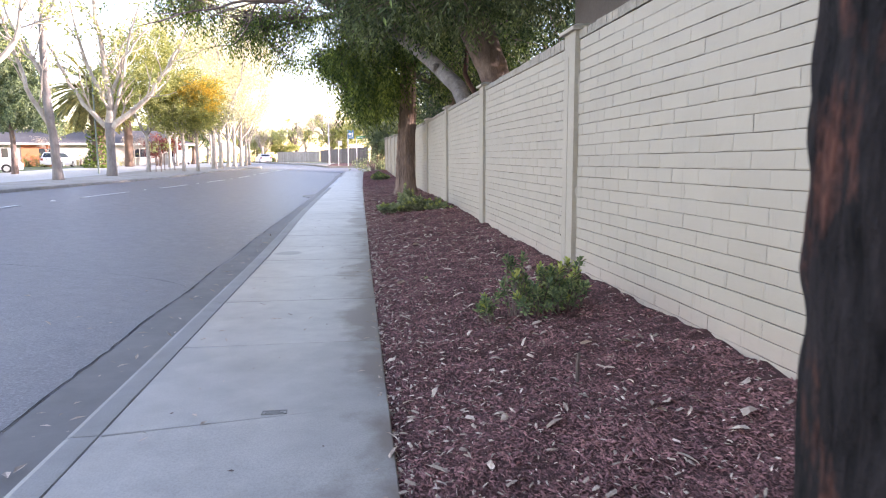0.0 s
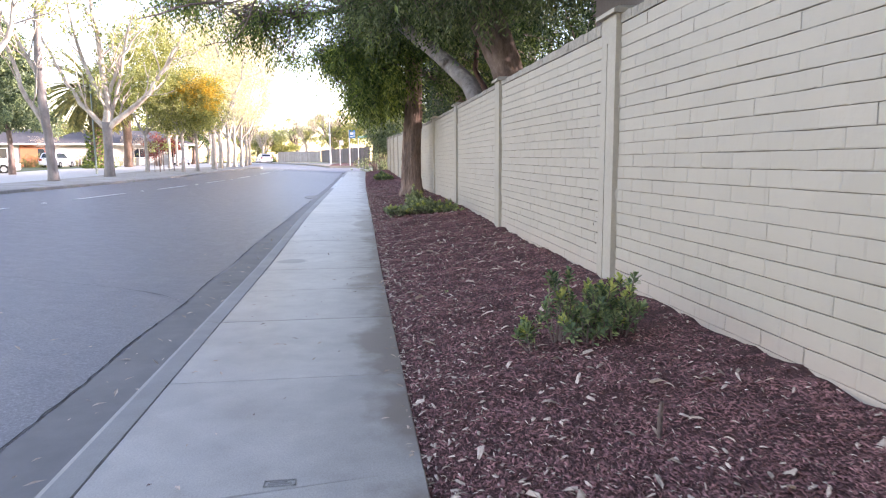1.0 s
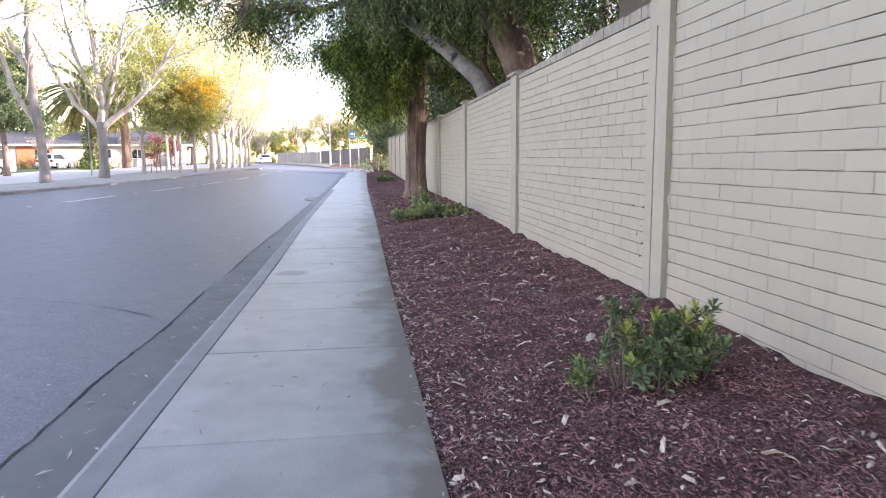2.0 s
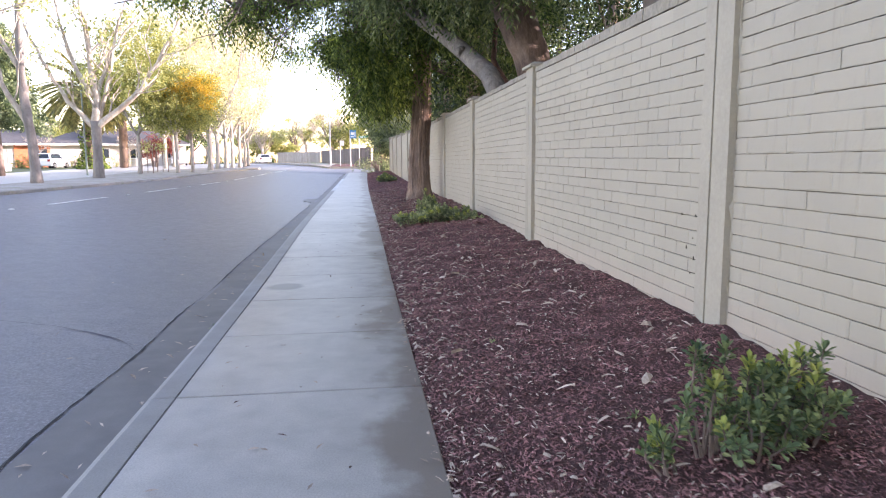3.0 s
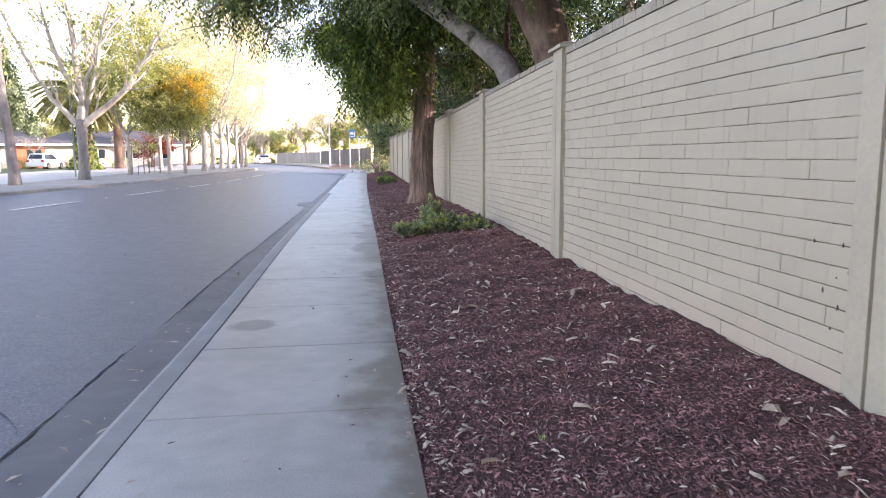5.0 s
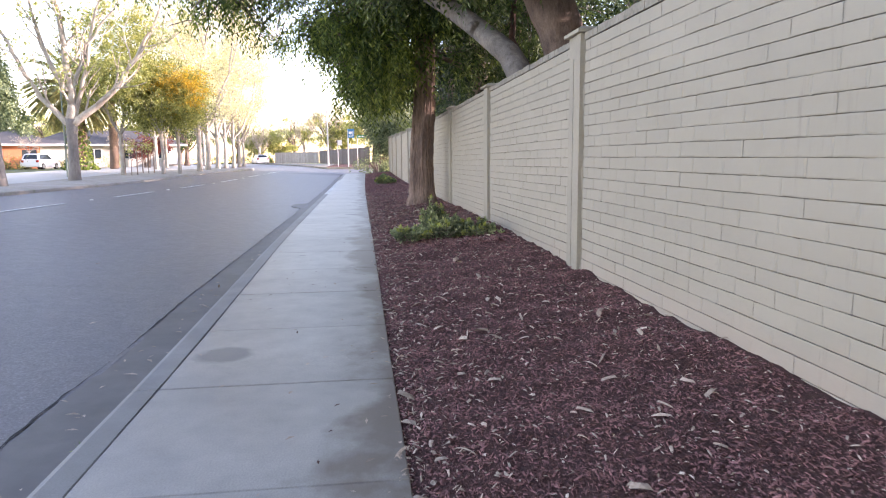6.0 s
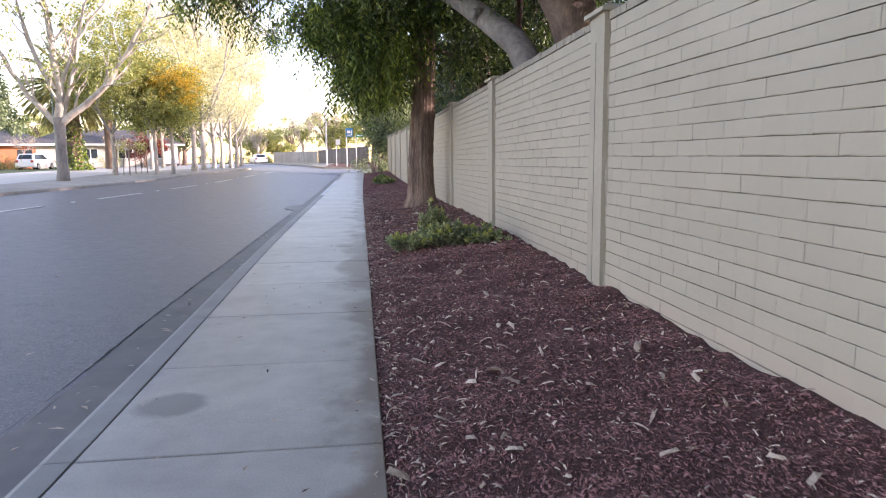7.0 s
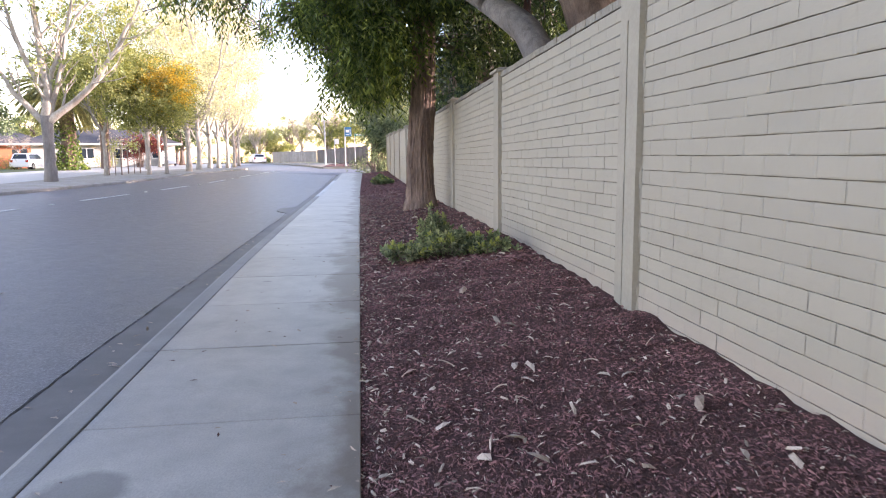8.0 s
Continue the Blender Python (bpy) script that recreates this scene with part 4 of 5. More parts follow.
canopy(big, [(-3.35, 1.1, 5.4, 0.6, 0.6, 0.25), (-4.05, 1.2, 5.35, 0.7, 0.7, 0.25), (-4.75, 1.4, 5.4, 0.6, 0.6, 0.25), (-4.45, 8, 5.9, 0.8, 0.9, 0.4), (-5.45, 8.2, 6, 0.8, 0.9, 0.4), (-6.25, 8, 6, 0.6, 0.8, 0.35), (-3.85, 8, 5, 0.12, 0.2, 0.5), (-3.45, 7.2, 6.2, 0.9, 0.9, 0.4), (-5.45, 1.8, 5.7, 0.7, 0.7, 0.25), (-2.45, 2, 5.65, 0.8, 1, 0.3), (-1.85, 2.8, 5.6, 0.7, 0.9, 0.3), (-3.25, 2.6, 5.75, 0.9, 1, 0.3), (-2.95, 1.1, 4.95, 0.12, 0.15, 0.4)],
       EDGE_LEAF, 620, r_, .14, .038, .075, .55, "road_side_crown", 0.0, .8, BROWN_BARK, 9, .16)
# Lighter than the crown's leaves: light on outer fronds is put into the colour
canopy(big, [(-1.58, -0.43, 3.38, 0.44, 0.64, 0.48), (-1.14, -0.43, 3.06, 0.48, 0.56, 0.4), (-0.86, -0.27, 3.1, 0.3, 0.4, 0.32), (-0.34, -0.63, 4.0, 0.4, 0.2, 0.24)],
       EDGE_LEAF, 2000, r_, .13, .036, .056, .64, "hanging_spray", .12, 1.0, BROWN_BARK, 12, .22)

# loose sprays that hang from the long limb over the road
sp_ = spine([(0.25, 4.3, 4.9), (-1.25, 2.2, 5.9), (-3.05, 0.6, 6.2), (-5.45, 0, 6.1), (-7.05, -0.2, 5.9)], r_, .1, 4)
part("limb", Build().tube(sp_, taper(len(sp_), .12, .02), 8, .08, caps=False), BROWN_BARK, big, smooth=True)
canopy(big, [(-6.75, 0.1, 5.6, 0.5, 0.6, 0.35), (-6.15, 0.2, 5.35, 0.5, 0.6, 0.4), (-5.45, 0.2, 5.2, 0.5, 0.6, 0.45), (-4.85, 0.3, 5, 0.45, 0.5, 0.5), (-4.25, 0.4, 4.75, 0.4, 0.5, 0.55), (-3.75, 0.4, 4.6, 0.35, 0.4, 0.55), (-3.15, 0.5, 4.7, 0.35, 0.5, 0.5), (-2.55, 0.6, 5.25, 0.5, 0.6, 0.4), (-1.85, 0.7, 5.55, 0.6, 0.6, 0.35), (-2.45, 0.6, 6.3, 1.5, 0.9, 0.4)],
       EDGE_LEAF, 760, r_, .13, .036, .07, .7, "overhanging_spray", .02, 1.0, BROWN_BARK, 4, .22)
# Lime leaf colour paints sunlight onto the lowest sprays
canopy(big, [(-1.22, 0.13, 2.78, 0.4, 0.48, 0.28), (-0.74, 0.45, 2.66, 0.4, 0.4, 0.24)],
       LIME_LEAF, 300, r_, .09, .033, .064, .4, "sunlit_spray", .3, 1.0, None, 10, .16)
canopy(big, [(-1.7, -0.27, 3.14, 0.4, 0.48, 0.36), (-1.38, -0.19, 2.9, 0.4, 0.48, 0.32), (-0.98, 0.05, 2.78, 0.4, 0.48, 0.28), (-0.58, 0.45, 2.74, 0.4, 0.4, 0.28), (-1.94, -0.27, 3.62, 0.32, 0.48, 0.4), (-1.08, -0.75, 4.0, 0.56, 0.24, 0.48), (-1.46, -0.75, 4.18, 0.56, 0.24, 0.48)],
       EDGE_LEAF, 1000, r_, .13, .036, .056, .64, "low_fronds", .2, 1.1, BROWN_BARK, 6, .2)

# trees behind the wall whose limbs lean over it
r_ = random.Random(41)
lean = thing("leaning_tree", "tree behind the wall with a thick grey knotted limb leaning over", "tree", (3.35, 12.5, -.02))
b_ = Build()
sp = spine([(-.5, .15, -.2), (-.62, .3, 1.5), (-.76, .5, 2.2), (-.87, .8, 2.55), (-1.12, 1.35, 2.93), (-1.95, 3.1, 4.05), (-2.6, 4.8, 5.2), (-3.2, 6.4, 6.4)], r_, .03, 4)
b_.tube(sp, taper(len(sp), .2, .1), 16, .05, seed=8)
k_ = Vector((-1.17, 1.45, 3.0))
part("trunk", b_, GREY_BARK, lean, smooth=True)
v_ = Vector((-.6, -.8, -.1)).normalized()
k_ = k_ + v_ * .03
b_ = Build()
b_.tube([k_, k_ + v_ * .13, k_ + v_ * .165, k_ + v_ * .175, k_ + v_ * .16, k_ + v_ * .12], [.115, .095, .08, .066, .054, .05], 16, .08, caps=False)
part("knot", b_, GREY_BARK, lean, "raised ring of bark round a hollow knot", smooth=True)
# Solid black disc paints the shade inside the knot hole
part("hollow", Build().tube([k_ + v_ * .1, k_ + v_ * .166], [.058, .056], 14), TAR, lean, "black disc painted as the shaded knot hole")
sp2_ = spine([(-.2, 1.6, 2.2), (-.5, 2.2, 3.0), (-.35, 2.6, 4.1), (-.2, 3.0, 5.4)], r_, .06, 4)
part("limb", Build().tube(sp2_, taper(len(sp2_), .06, .035), 8, .08, caps=False), RUST_BARK, lean, "peeling orange-brown limb", smooth=True)
lb_, tips_ = Build(), []
for i in range(24, len(sp), 2):
    lb_ = Build()
    grow(lb_, sp[i], (rand_dir(r_) * .5 + Vector((-.2, .3, 1))).normalized(), 1.4, .06, 1, r_, tips_, 3, .25)
    part("limb", lb_, GREY_BARK, lean, smooth=True)
canopy(lean, [(-2.4, 3.6, 5.4, 1.8, 2.2, 1.2), (-2.9, 5.8, 6.6, 2.2, 2, 1.2), (-1.6, 3.4, 4.9, 1.5, 1.5, .8), (-1.2, 2.2, 4.6, 1.2, 1.2, .7)], DARK_LEAF, 3600, r_, .1, .036, .065, .6, "crown", .2, .6, BROWN_BARK)

red = thing("thick_tree", "stout reddish-brown tree rising behind the wall", "tree", (3.35, 13.2, .1))
b_ = Build()
root_trunk(b_, [(.15, 0, -.2), (.06, 0, 1.9), (-.22, .05, 2.8), (-.65, .1, 3.8), (-.9, .4, 5.6), (-1.0, .8, 7)], [.3, .26, .29, .32, .22, .15], 28, 1.2, .09, 6)
part("trunk", b_, BROWN_BARK, red, smooth=True)
# Limb and leaf lumps reaching back are unseen, added to shade the wall
sp2_ = spine([(-.75, .2, 4.6), (-1.2, -1.6, 5.4), (-1.6, -4.0, 5.6), (-1.9, -6.6, 5.8)], r_, .08, 4)
part("limb", Build().tube(sp2_, taper(len(sp2_), .14, .03), 8, .08, caps=False), BROWN_BARK, red, smooth=True)
canopy(red, [(-.8, .6, 5.9, 2.6, 2.4, 1.7), (1, 1.2, 5.6, 2.6, 2.6, 2.2), (1.5, -1, 5.3, 2.2, 2, 1.6), (-1.2, .8, 4.6, 1.2, 1.4, .7), (-1.5, -2.5, 6.6, 2.6, 2.4, 1.0), (-2.4, 1.5, 7.0, 2.4, 2.4, 1.0), (-1.5, -4.6, 5.5, 1.0, 1.8, .5), (-1.9, -6.4, 5.6, 1.0, 1.2, .5), (-2.3, -3.4, 5.9, 1.2, 1.4, .6), (-.9, -3.6, 5.0, 1.3, 1.6, .5), (-1.0, -6.0, 5.0, 1.3, 1.8, .5), (0, -8.2, 5.2, 1.3, 1.6, .5)], DARK_LEAF, 10500, r_, .105, .038, .07, .6, "crown", .15, .5, BROWN_BARK)

canopy(red, [(-1.0, -.9, 4.1, .9, .9, .6), (-1.9, .2, 4.2, .9, 1.0, .6), (-.2, -1.4, 4.3, 1.0, 1.0, .7), (-1.7, 1.6, 4.2, .9, 1.0, .6), (-2.4, 1.3, 4.4, .8, .9, .7), (.6, -1.0, 4.3, .8, .9, .7), (-1.4, -.2, 4.9, 1.4, 1.2, .6)],
       SOFT_LEAF, 3200, r_, .1, .03, .06, .6, "low_sprays", .12, .9, BROWN_BARK, 10, .18)

# The last two are unseen, added to keep low sun off the thick tree
for k, (x, y, h, s) in enumerate(((3.6, 21, 7, 1.25), (4.4, 24.5, 7.5, 1.1), (4.2, 30, 7, 1.1), (4.6, 36, 7.5, 1.2), (7.5, 17, 9, 1.5), (8.5, 23, 9.5, 1.6), (8.5, 31, 9, 1.6), (8, 40, 8.5, 1.5), (6.5, 13.0, 8, 1.1), (6.0, 27, 8, 1.3), (6.2, 34, 8, 1.3), (5.5, 43, 7.5, 1.3), (11, 28, 9.5, 1.7), (11, 37, 9.5, 1.7), (10, 46, 9, 1.6), (10, 13.2, 8, 1.5), (10.5, 16, 8.5, 1.5))):
    t_ = thing("garden_tree", "dark evergreen tree standing behind the wall", "tree", (x, y, rise(y) + .08), group="evergreens behind the wall")
    b_ = Build()
    root_trunk(b_, [(0, 0, -.2), (.1, .1, 2), (-.1, .3, h * .5), (.1, .2, h * .85)], [.24 * s, .2 * s, .15 * s, .06], 10, 1.3, .08, k)
    part("trunk", b_, BROWN_BARK, t_, smooth=True)
    canopy(t_, [(.5, 0, h * .62, 1.5 * s, 1.9 * s, h * .22), (.8, .5, h * .8, 1.5 * s, 1.6 * s, h * .18), (.7, -.7, h * .52, 1.1 * s, 1.5 * s, h * .12), (1.2, .3, h * .4, 1.0 * s, 1.4 * s, h * .14)], GARDEN_LEAF, 2500, r_, .16, .06, .1, .6, "crown", .35, .4)

# charred trunk close beside the start of the way
char = thing("charred_tree", "tree with blackened fire-charred bark in the bark bed", "tree", (1.42, 1.13, bed(1.42, 1.13)))
CHAR_PTS, CHAR_RAD = [(-.04, 0, -.1), (-.01, 0, .3), (-.03, 0, 1.0), (-.05, .02, 1.8), (.0, .05, 3), (.2, .1, 5), (.1, .2, 7)], [.262, .252, .243, .232, .21, .19, .14]
part("trunk", furrowed(CHAR_PTS, CHAR_RAD, 150, .022, 7.7, .075, 1.5), CHAR_BARK, char, smooth=True)
# Unseen limbs and crown, added over wall and road to shade them
for pts in ([(.1, .05, 4.2), (-.9, .5, 5.4), (-1.9, .9, 6.6)], [(.2, .1, 4.6), (1.2, -.6, 5.8), (2.0, -1.0, 7)], [(.15, .1, 5.0), (.4, 2.0, 6.2), (.7, 4.4, 7.0)], [(.1, .1, 5.2), (-1.8, 1.4, 6.6), (-4.0, 2.6, 7.3)]):
    part("limb", Build().tube(spine(pts, r_, .1, 4), taper(9, .11, .04), 8, .06, caps=False), BROWN_BARK, char, smooth=True)
canopy(char, [(-.6, .4, 7.4, 2.0, 2.2, 1.0), (1.2, -.4, 7.4, 2.2, 2.2, 1.2), (.9, 2.8, 6.3, 1.8, 2.2, .9), (1.0, 5.2, 6.2, 1.7, 2.2, .8), (1.2, 1.0, 5.2, 1.6, 1.8, .7), (.9, 8.0, 5.6, 1.6, 1.8, .6), (.7, 1.6, 4.6, 1.3, 1.7, .6), (.8, 4.2, 4.4, 1.2, 1.8, .6), (.9, 6.6, 4.4, 1.1, 1.5, .5), (-1.6, .8, 7.1, 2.2, 2.5, .8), (-3.4, 2.6, 7.4, 2.2, 2.6, .8), (-2.2, 5.4, 7.3, 2.0, 2.2, .7), (-.5, -3, 7.0, 2.4, 2.4, .8), (-4.6, -.6, 7.4, 2.2, 2.4, .7)], DARK_LEAF, 13000, r_, .13, .046, .09, .6, "crown", .3, .6)

# ---- median trees ----
def on(x, y):
    return (x, y, gz(x, y) + .07)


tree("plane_tree", "pale plane tree with smooth spreading limbs and sparse leaves", [PLANE_BASE, PLANE_BARK], LIME_LEAF, 61, on(-10.55, 32.1),
     [(0, 0, -.1), (.0, 0, 1.2), (.02, 0, 2.4)], [.21, .18, .21],
     [([(.12, 0, 2.2), (1.0, .1, 2.9), (2.0, -.2, 3.7), (2.9, -.3, 5.1), (3.6, -.4, 6.3)], .15, .04), ([(-.12, 0, 2.2), (-1.0, -.1, 3.2), (-2.0, .2, 4.9), (-2.7, .2, 6.6)], .12, .04),
      ([(-.02, 0, 2.3), (.1, .1, 3.4), (-.1, .2, 5.2), (-.3, .1, 7.4), (-.5, .1, 9)], .18, .05), ([(.12, .1, 2.4), (.5, .1, 3.8), (.9, .2, 5.6), (1.4, .2, 7.2)], .1, .03),
      ([(-.1, 0, 3.4), (-.8, .3, 4.8), (-1.3, .3, 7)], .12, .04), ([(.1, .2, 3.5), (.7, .2, 5.2), (1.9, .1, 6.6)], .1, .03)], ((2, 9), .28, .17, .11), 2, 3, 1.25, "plane trees on the median")
tree("plane_tree", "tall pale plane tree with a straight trunk and thin crown", [PLANE_BASE, PLANE_BARK], LIME_LEAF, 62, on(-10.6, 26.7),
     [(0, 0, -.1), (-.05, 0, 1.2), (-.15, 0, 2.6), (-.2, 0, 4), (-.1, 0, 6), (.2, 0, 8)], [.17, .15, .145, .13, .11, .08],
     [([(-.1, 0, 1.9), (-.7, 0, 3.0), (-1.2, .1, 4.6), (-1.6, .1, 6.4)], .1, .04), ([(-.2, 0, 3.8), (-.7, .1, 4.6), (-1.4, .2, 6)], .1, .04), ([(-.1, 0, 5.6), (.7, .2, 7.2), (1.3, .2, 8.6)], .1, .04)], ((2, 8), .26, .16, .1), 2, 3, 1.3, "plane trees on the median")
tree("plane_tree", "leaning pale plane tree near the road", [PLANE_BASE, PLANE_BARK], LIME_LEAF, 63, on(-11.3, 22.6),
     [(0, 0, -.1), (.1, 0, 1.5), (.35, 0, 3), (.9, 0, 5), (1.5, 0, 7)], [.2, .175, .16, .14, .1],
     [([(.35, 0, 3), (1.4, .2, 4.4), (1.9, .2, 6.2)], .12, .04), ([(.9, 0, 5), (.2, .2, 6.4), (.0, .2, 8)], .11, .04)], ((2, 8), .26, .16, .1), 2, 3, 1.3, "plane trees on the median")
MEDIAN_ROW = [(-8.3, 43, 70, 1.0), (-8.8, 47.5, 71, 1.05), (-9.12, 52, 72, 1.0), (-9.56, 57, 73, 1.05), (-10.03, 63, 74, 1.05), (-10.58, 69, 75, 1.0), (-11.38, 76, 76, 1.1), (-15.5, 60, 78, 1.1), (-18, 72, 79, 1.2), (-17.5, 86, 80, 1.2)]
for x, y, seed, s in MEDIAN_ROW:
    q = random.Random(seed)
    a0 = q.uniform(-.3, .3)
    tree("plane_tree", "pale plane tree with upswept limbs, sun glow and haze painted into yellow leaves", [ROW_BARK, ROW_BARK], YELLOW_LEAF, seed, on(x, y),
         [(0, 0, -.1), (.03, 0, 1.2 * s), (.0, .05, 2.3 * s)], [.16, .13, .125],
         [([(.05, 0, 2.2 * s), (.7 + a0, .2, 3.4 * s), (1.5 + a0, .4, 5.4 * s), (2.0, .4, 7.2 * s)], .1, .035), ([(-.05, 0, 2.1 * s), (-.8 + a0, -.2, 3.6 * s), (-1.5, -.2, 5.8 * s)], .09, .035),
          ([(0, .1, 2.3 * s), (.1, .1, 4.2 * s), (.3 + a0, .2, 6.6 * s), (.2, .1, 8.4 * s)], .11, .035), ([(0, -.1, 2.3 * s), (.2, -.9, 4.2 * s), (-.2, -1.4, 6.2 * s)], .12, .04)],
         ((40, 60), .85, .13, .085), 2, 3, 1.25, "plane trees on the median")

r_ = random.Random(51)
for k, (x, y, h, m1, m2, s) in enumerate(((-10.8, 38.2, 8.6, OLIVE_LEAF, None, 1.6), (-9.06, 38.7, 5.7, OLIVE_LEAF, None, 1.1), (-8.5, 39.5, 5.9, OLIVE_LEAF, ORANGE_LEAF, 1.12))):
    t_ = thing("young_tree", "slim round-crowned tree turning from green to orange", "tree", on(x, y), group="slim median trees")
    b_ = Build()
    root_trunk(b_, [(0, 0, -.1), (.02, 0, 1), (.0, 0, 2)], [.1, .08, .09], 10, 1.2, .06, k)
    part("trunk", b_, ROW_BARK, t_, smooth=True)
    lb_, tips_ = Build(), []
    for j in range(7):
        a = j * .9
        lb_ = Build()
        grow(lb_, (0, 0, 1.9), Vector((math.cos(a) * .6, math.sin(a) * .6, 1)).normalized(), 1.3, .05, 1, r_, tips_, 3, .15)
        part("limb", lb_, ROW_BARK, t_, smooth=True)
    canopy(t_, [(0, 0, h * .62, 1.25 * s, 1.25 * s, h * .2), (.1, .2, h * .76, .85 * s, .9 * s, h * .17), (-.3, -.2, h * .53, 1.2 * s, 1.2 * s, h * .14), (.35, 0, h * .54, 1.1 * s, 1.1 * s, h * .14)], m1, int(2600 * s * s), r_, .11, .07, .08, .42, "crown", .4, .2, None, 16, .2)
    if m2:
        canopy(t_, [(.35, -.45, h * .72, .95, .9, h * .16), (.1, -.5, h * .66, 1.0, .8, h * .12)], m2, 1700, r_, .11, .07, .08, .42, "orange_side", .5, .2, None, 16, .2)

for x, y in ((-10.5, 38.5), (-10.3, 40.5)):
    t_ = thing("staked_sapling", "thin green sapling tied to two wooden stakes", "sapling", on(x, y), group="staked saplings")
    part("stem", Build().tube([(0, 0, -.05), (.02, 0, .8), (0, 0, 1.5)], [.02, .016, .008], 6), BROWN_BARK, t_)
    for d in (-.28, .28):
        part("stake", Build().tube([(d, 0, -.1), (d, 0, 1.35)], [.03, .03], 6), BROWN_BARK, t_)
    b_ = Build()
    clump(b_, Vector((0, 0, 1.35)), .4, 130, r_, .12, .06)
    part("crown", b_, LIME_LEAF, t_)

# ---- far side: houses, palm, cedar, cars ----
STUCCO = speckled("stucco", (0.4, 0.37, 0.34), (0.5, 0.465, 0.425), 1.5, 0.9, 0.3, 0.004, 60)
ORANGE_STUCCO = speckled("orange_stucco", (0.5, 0.155, 0.08), (0.6, 0.2, 0.1), 1.5, 0.9, 0.3, 0.004, 60)
SHINGLE = speckled("shingle", (0.055, 0.054, 0.058), (0.1, 0.098, 0.102), 1.2, 0.9, 0.6, 0.02, 22)
WHITE_TRIM = speckled("white_trim", (0.7, 0.69, 0.66), (0.8, 0.79, 0.77), 2, 0.5)
GLASS = mat("dark_window_glass", (0.03, 0.04, 0.05), 0.05)
WHITE_PAINT = mat("white_car_paint", (0.75, 0.75, 0.76), 0.2)
BLUE_PAINT = mat("dark_blue_car_paint", (0.02, 0.03, 0.08), 0.25)
RUBBER = speckled("rubber", (0.012, 0.012, 0.012), (0.03, 0.03, 0.03), 20)
METAL = mat("bare_metal", (0.5, 0.5, 0.5), 0.35, 1.0)
GREEN_POLE = mat("green_pole_paint", (0.16, 0.2, 0.17), 0.5)
RED_GLASS = mat("red_lens", (0.35, 0.015, 0.015), 0.2)


def house(label, at, turn, w, d, garage=None, paint=None):
    """A low ranch house: walls with real openings, hipped roof with eaves, door, windows."""
    t = thing("house", label, "house", at, turn, "ranch houses")
    h, e = 2.6, .7
    part("wall", Build().box((-w / 2, -d / 2, -.4), (w / 2, d / 2, h)), STUCCO, t)
    if paint:
        part("painted_bay", Build().box((w / 2 - 4.5, -d / 2 - .06, -.3), (w / 2 - 1.0, -d / 2 + .2, h - .05)), paint, t, "orange stucco bay")
    r0 = Build()
    rz = h + d * .2
    r0.add([(-w / 2 - e, -d / 2 - e, h - .05), (w / 2 + e, -d / 2 - e, h - .05), (w / 2 + e, d / 2 + e, h - .05), (-w / 2 - e, d / 2 + e, h - .05), (-w / 2 + d * .35, 0, rz), (w / 2 - d * .35, 0, rz),
            (-w / 2 - e, -d / 2 - e, h + .06), (w / 2 + e, -d / 2 - e, h + .06), (w / 2 + e, d / 2 + e, h + .06), (-w / 2 - e, d / 2 + e, h + .06)],
           [(3, 2, 1, 0), (6, 7, 5, 4), (7, 8, 5), (8, 9, 4, 5), (9, 6, 4), (0, 1, 7, 6), (1, 2, 8, 7), (2, 3, 9, 8), (3, 0, 6, 9)])
    roof = part("roof", r0, SHINGLE, t)
    part("fascia", Build().box((-w / 2 - e - .02, -d / 2 - e - .03, h - .16), (w / 2 + e + .02, -d / 2 - e + .03, h + .04)), WHITE_TRIM, roof)
    for x in (-w * .12, w * .12, w * .38):
        wd = part("window", Build().box((x - .8, -d / 2 - .05, .9), (x + .8, -d / 2 + .03, 2.1)), WHITE_TRIM, t)
        for q in (-.38, .38):
            part("pane", Build().box((x + q - .33, -d / 2 - .062, .98), (x + q + .33, -d / 2 - .04, 2.02)), GLASS, wd)
    door = part("garage_door", Build().box((w * .2, -d / 2 - .04, -.2), (w * .2 + .01, -d / 2, 2.1)), WHITE_TRIM, t)
    return t


house("low beige ranch house with grey shingle roof and orange bay", (-43.0, 84.5, gz(-43, 84)), 22, 17, 9, paint=ORANGE_STUCCO)
house("low beige ranch house with grey shingle roof", (-29.5, 90, gz(-29.5, 90)), 22, 15, 9)


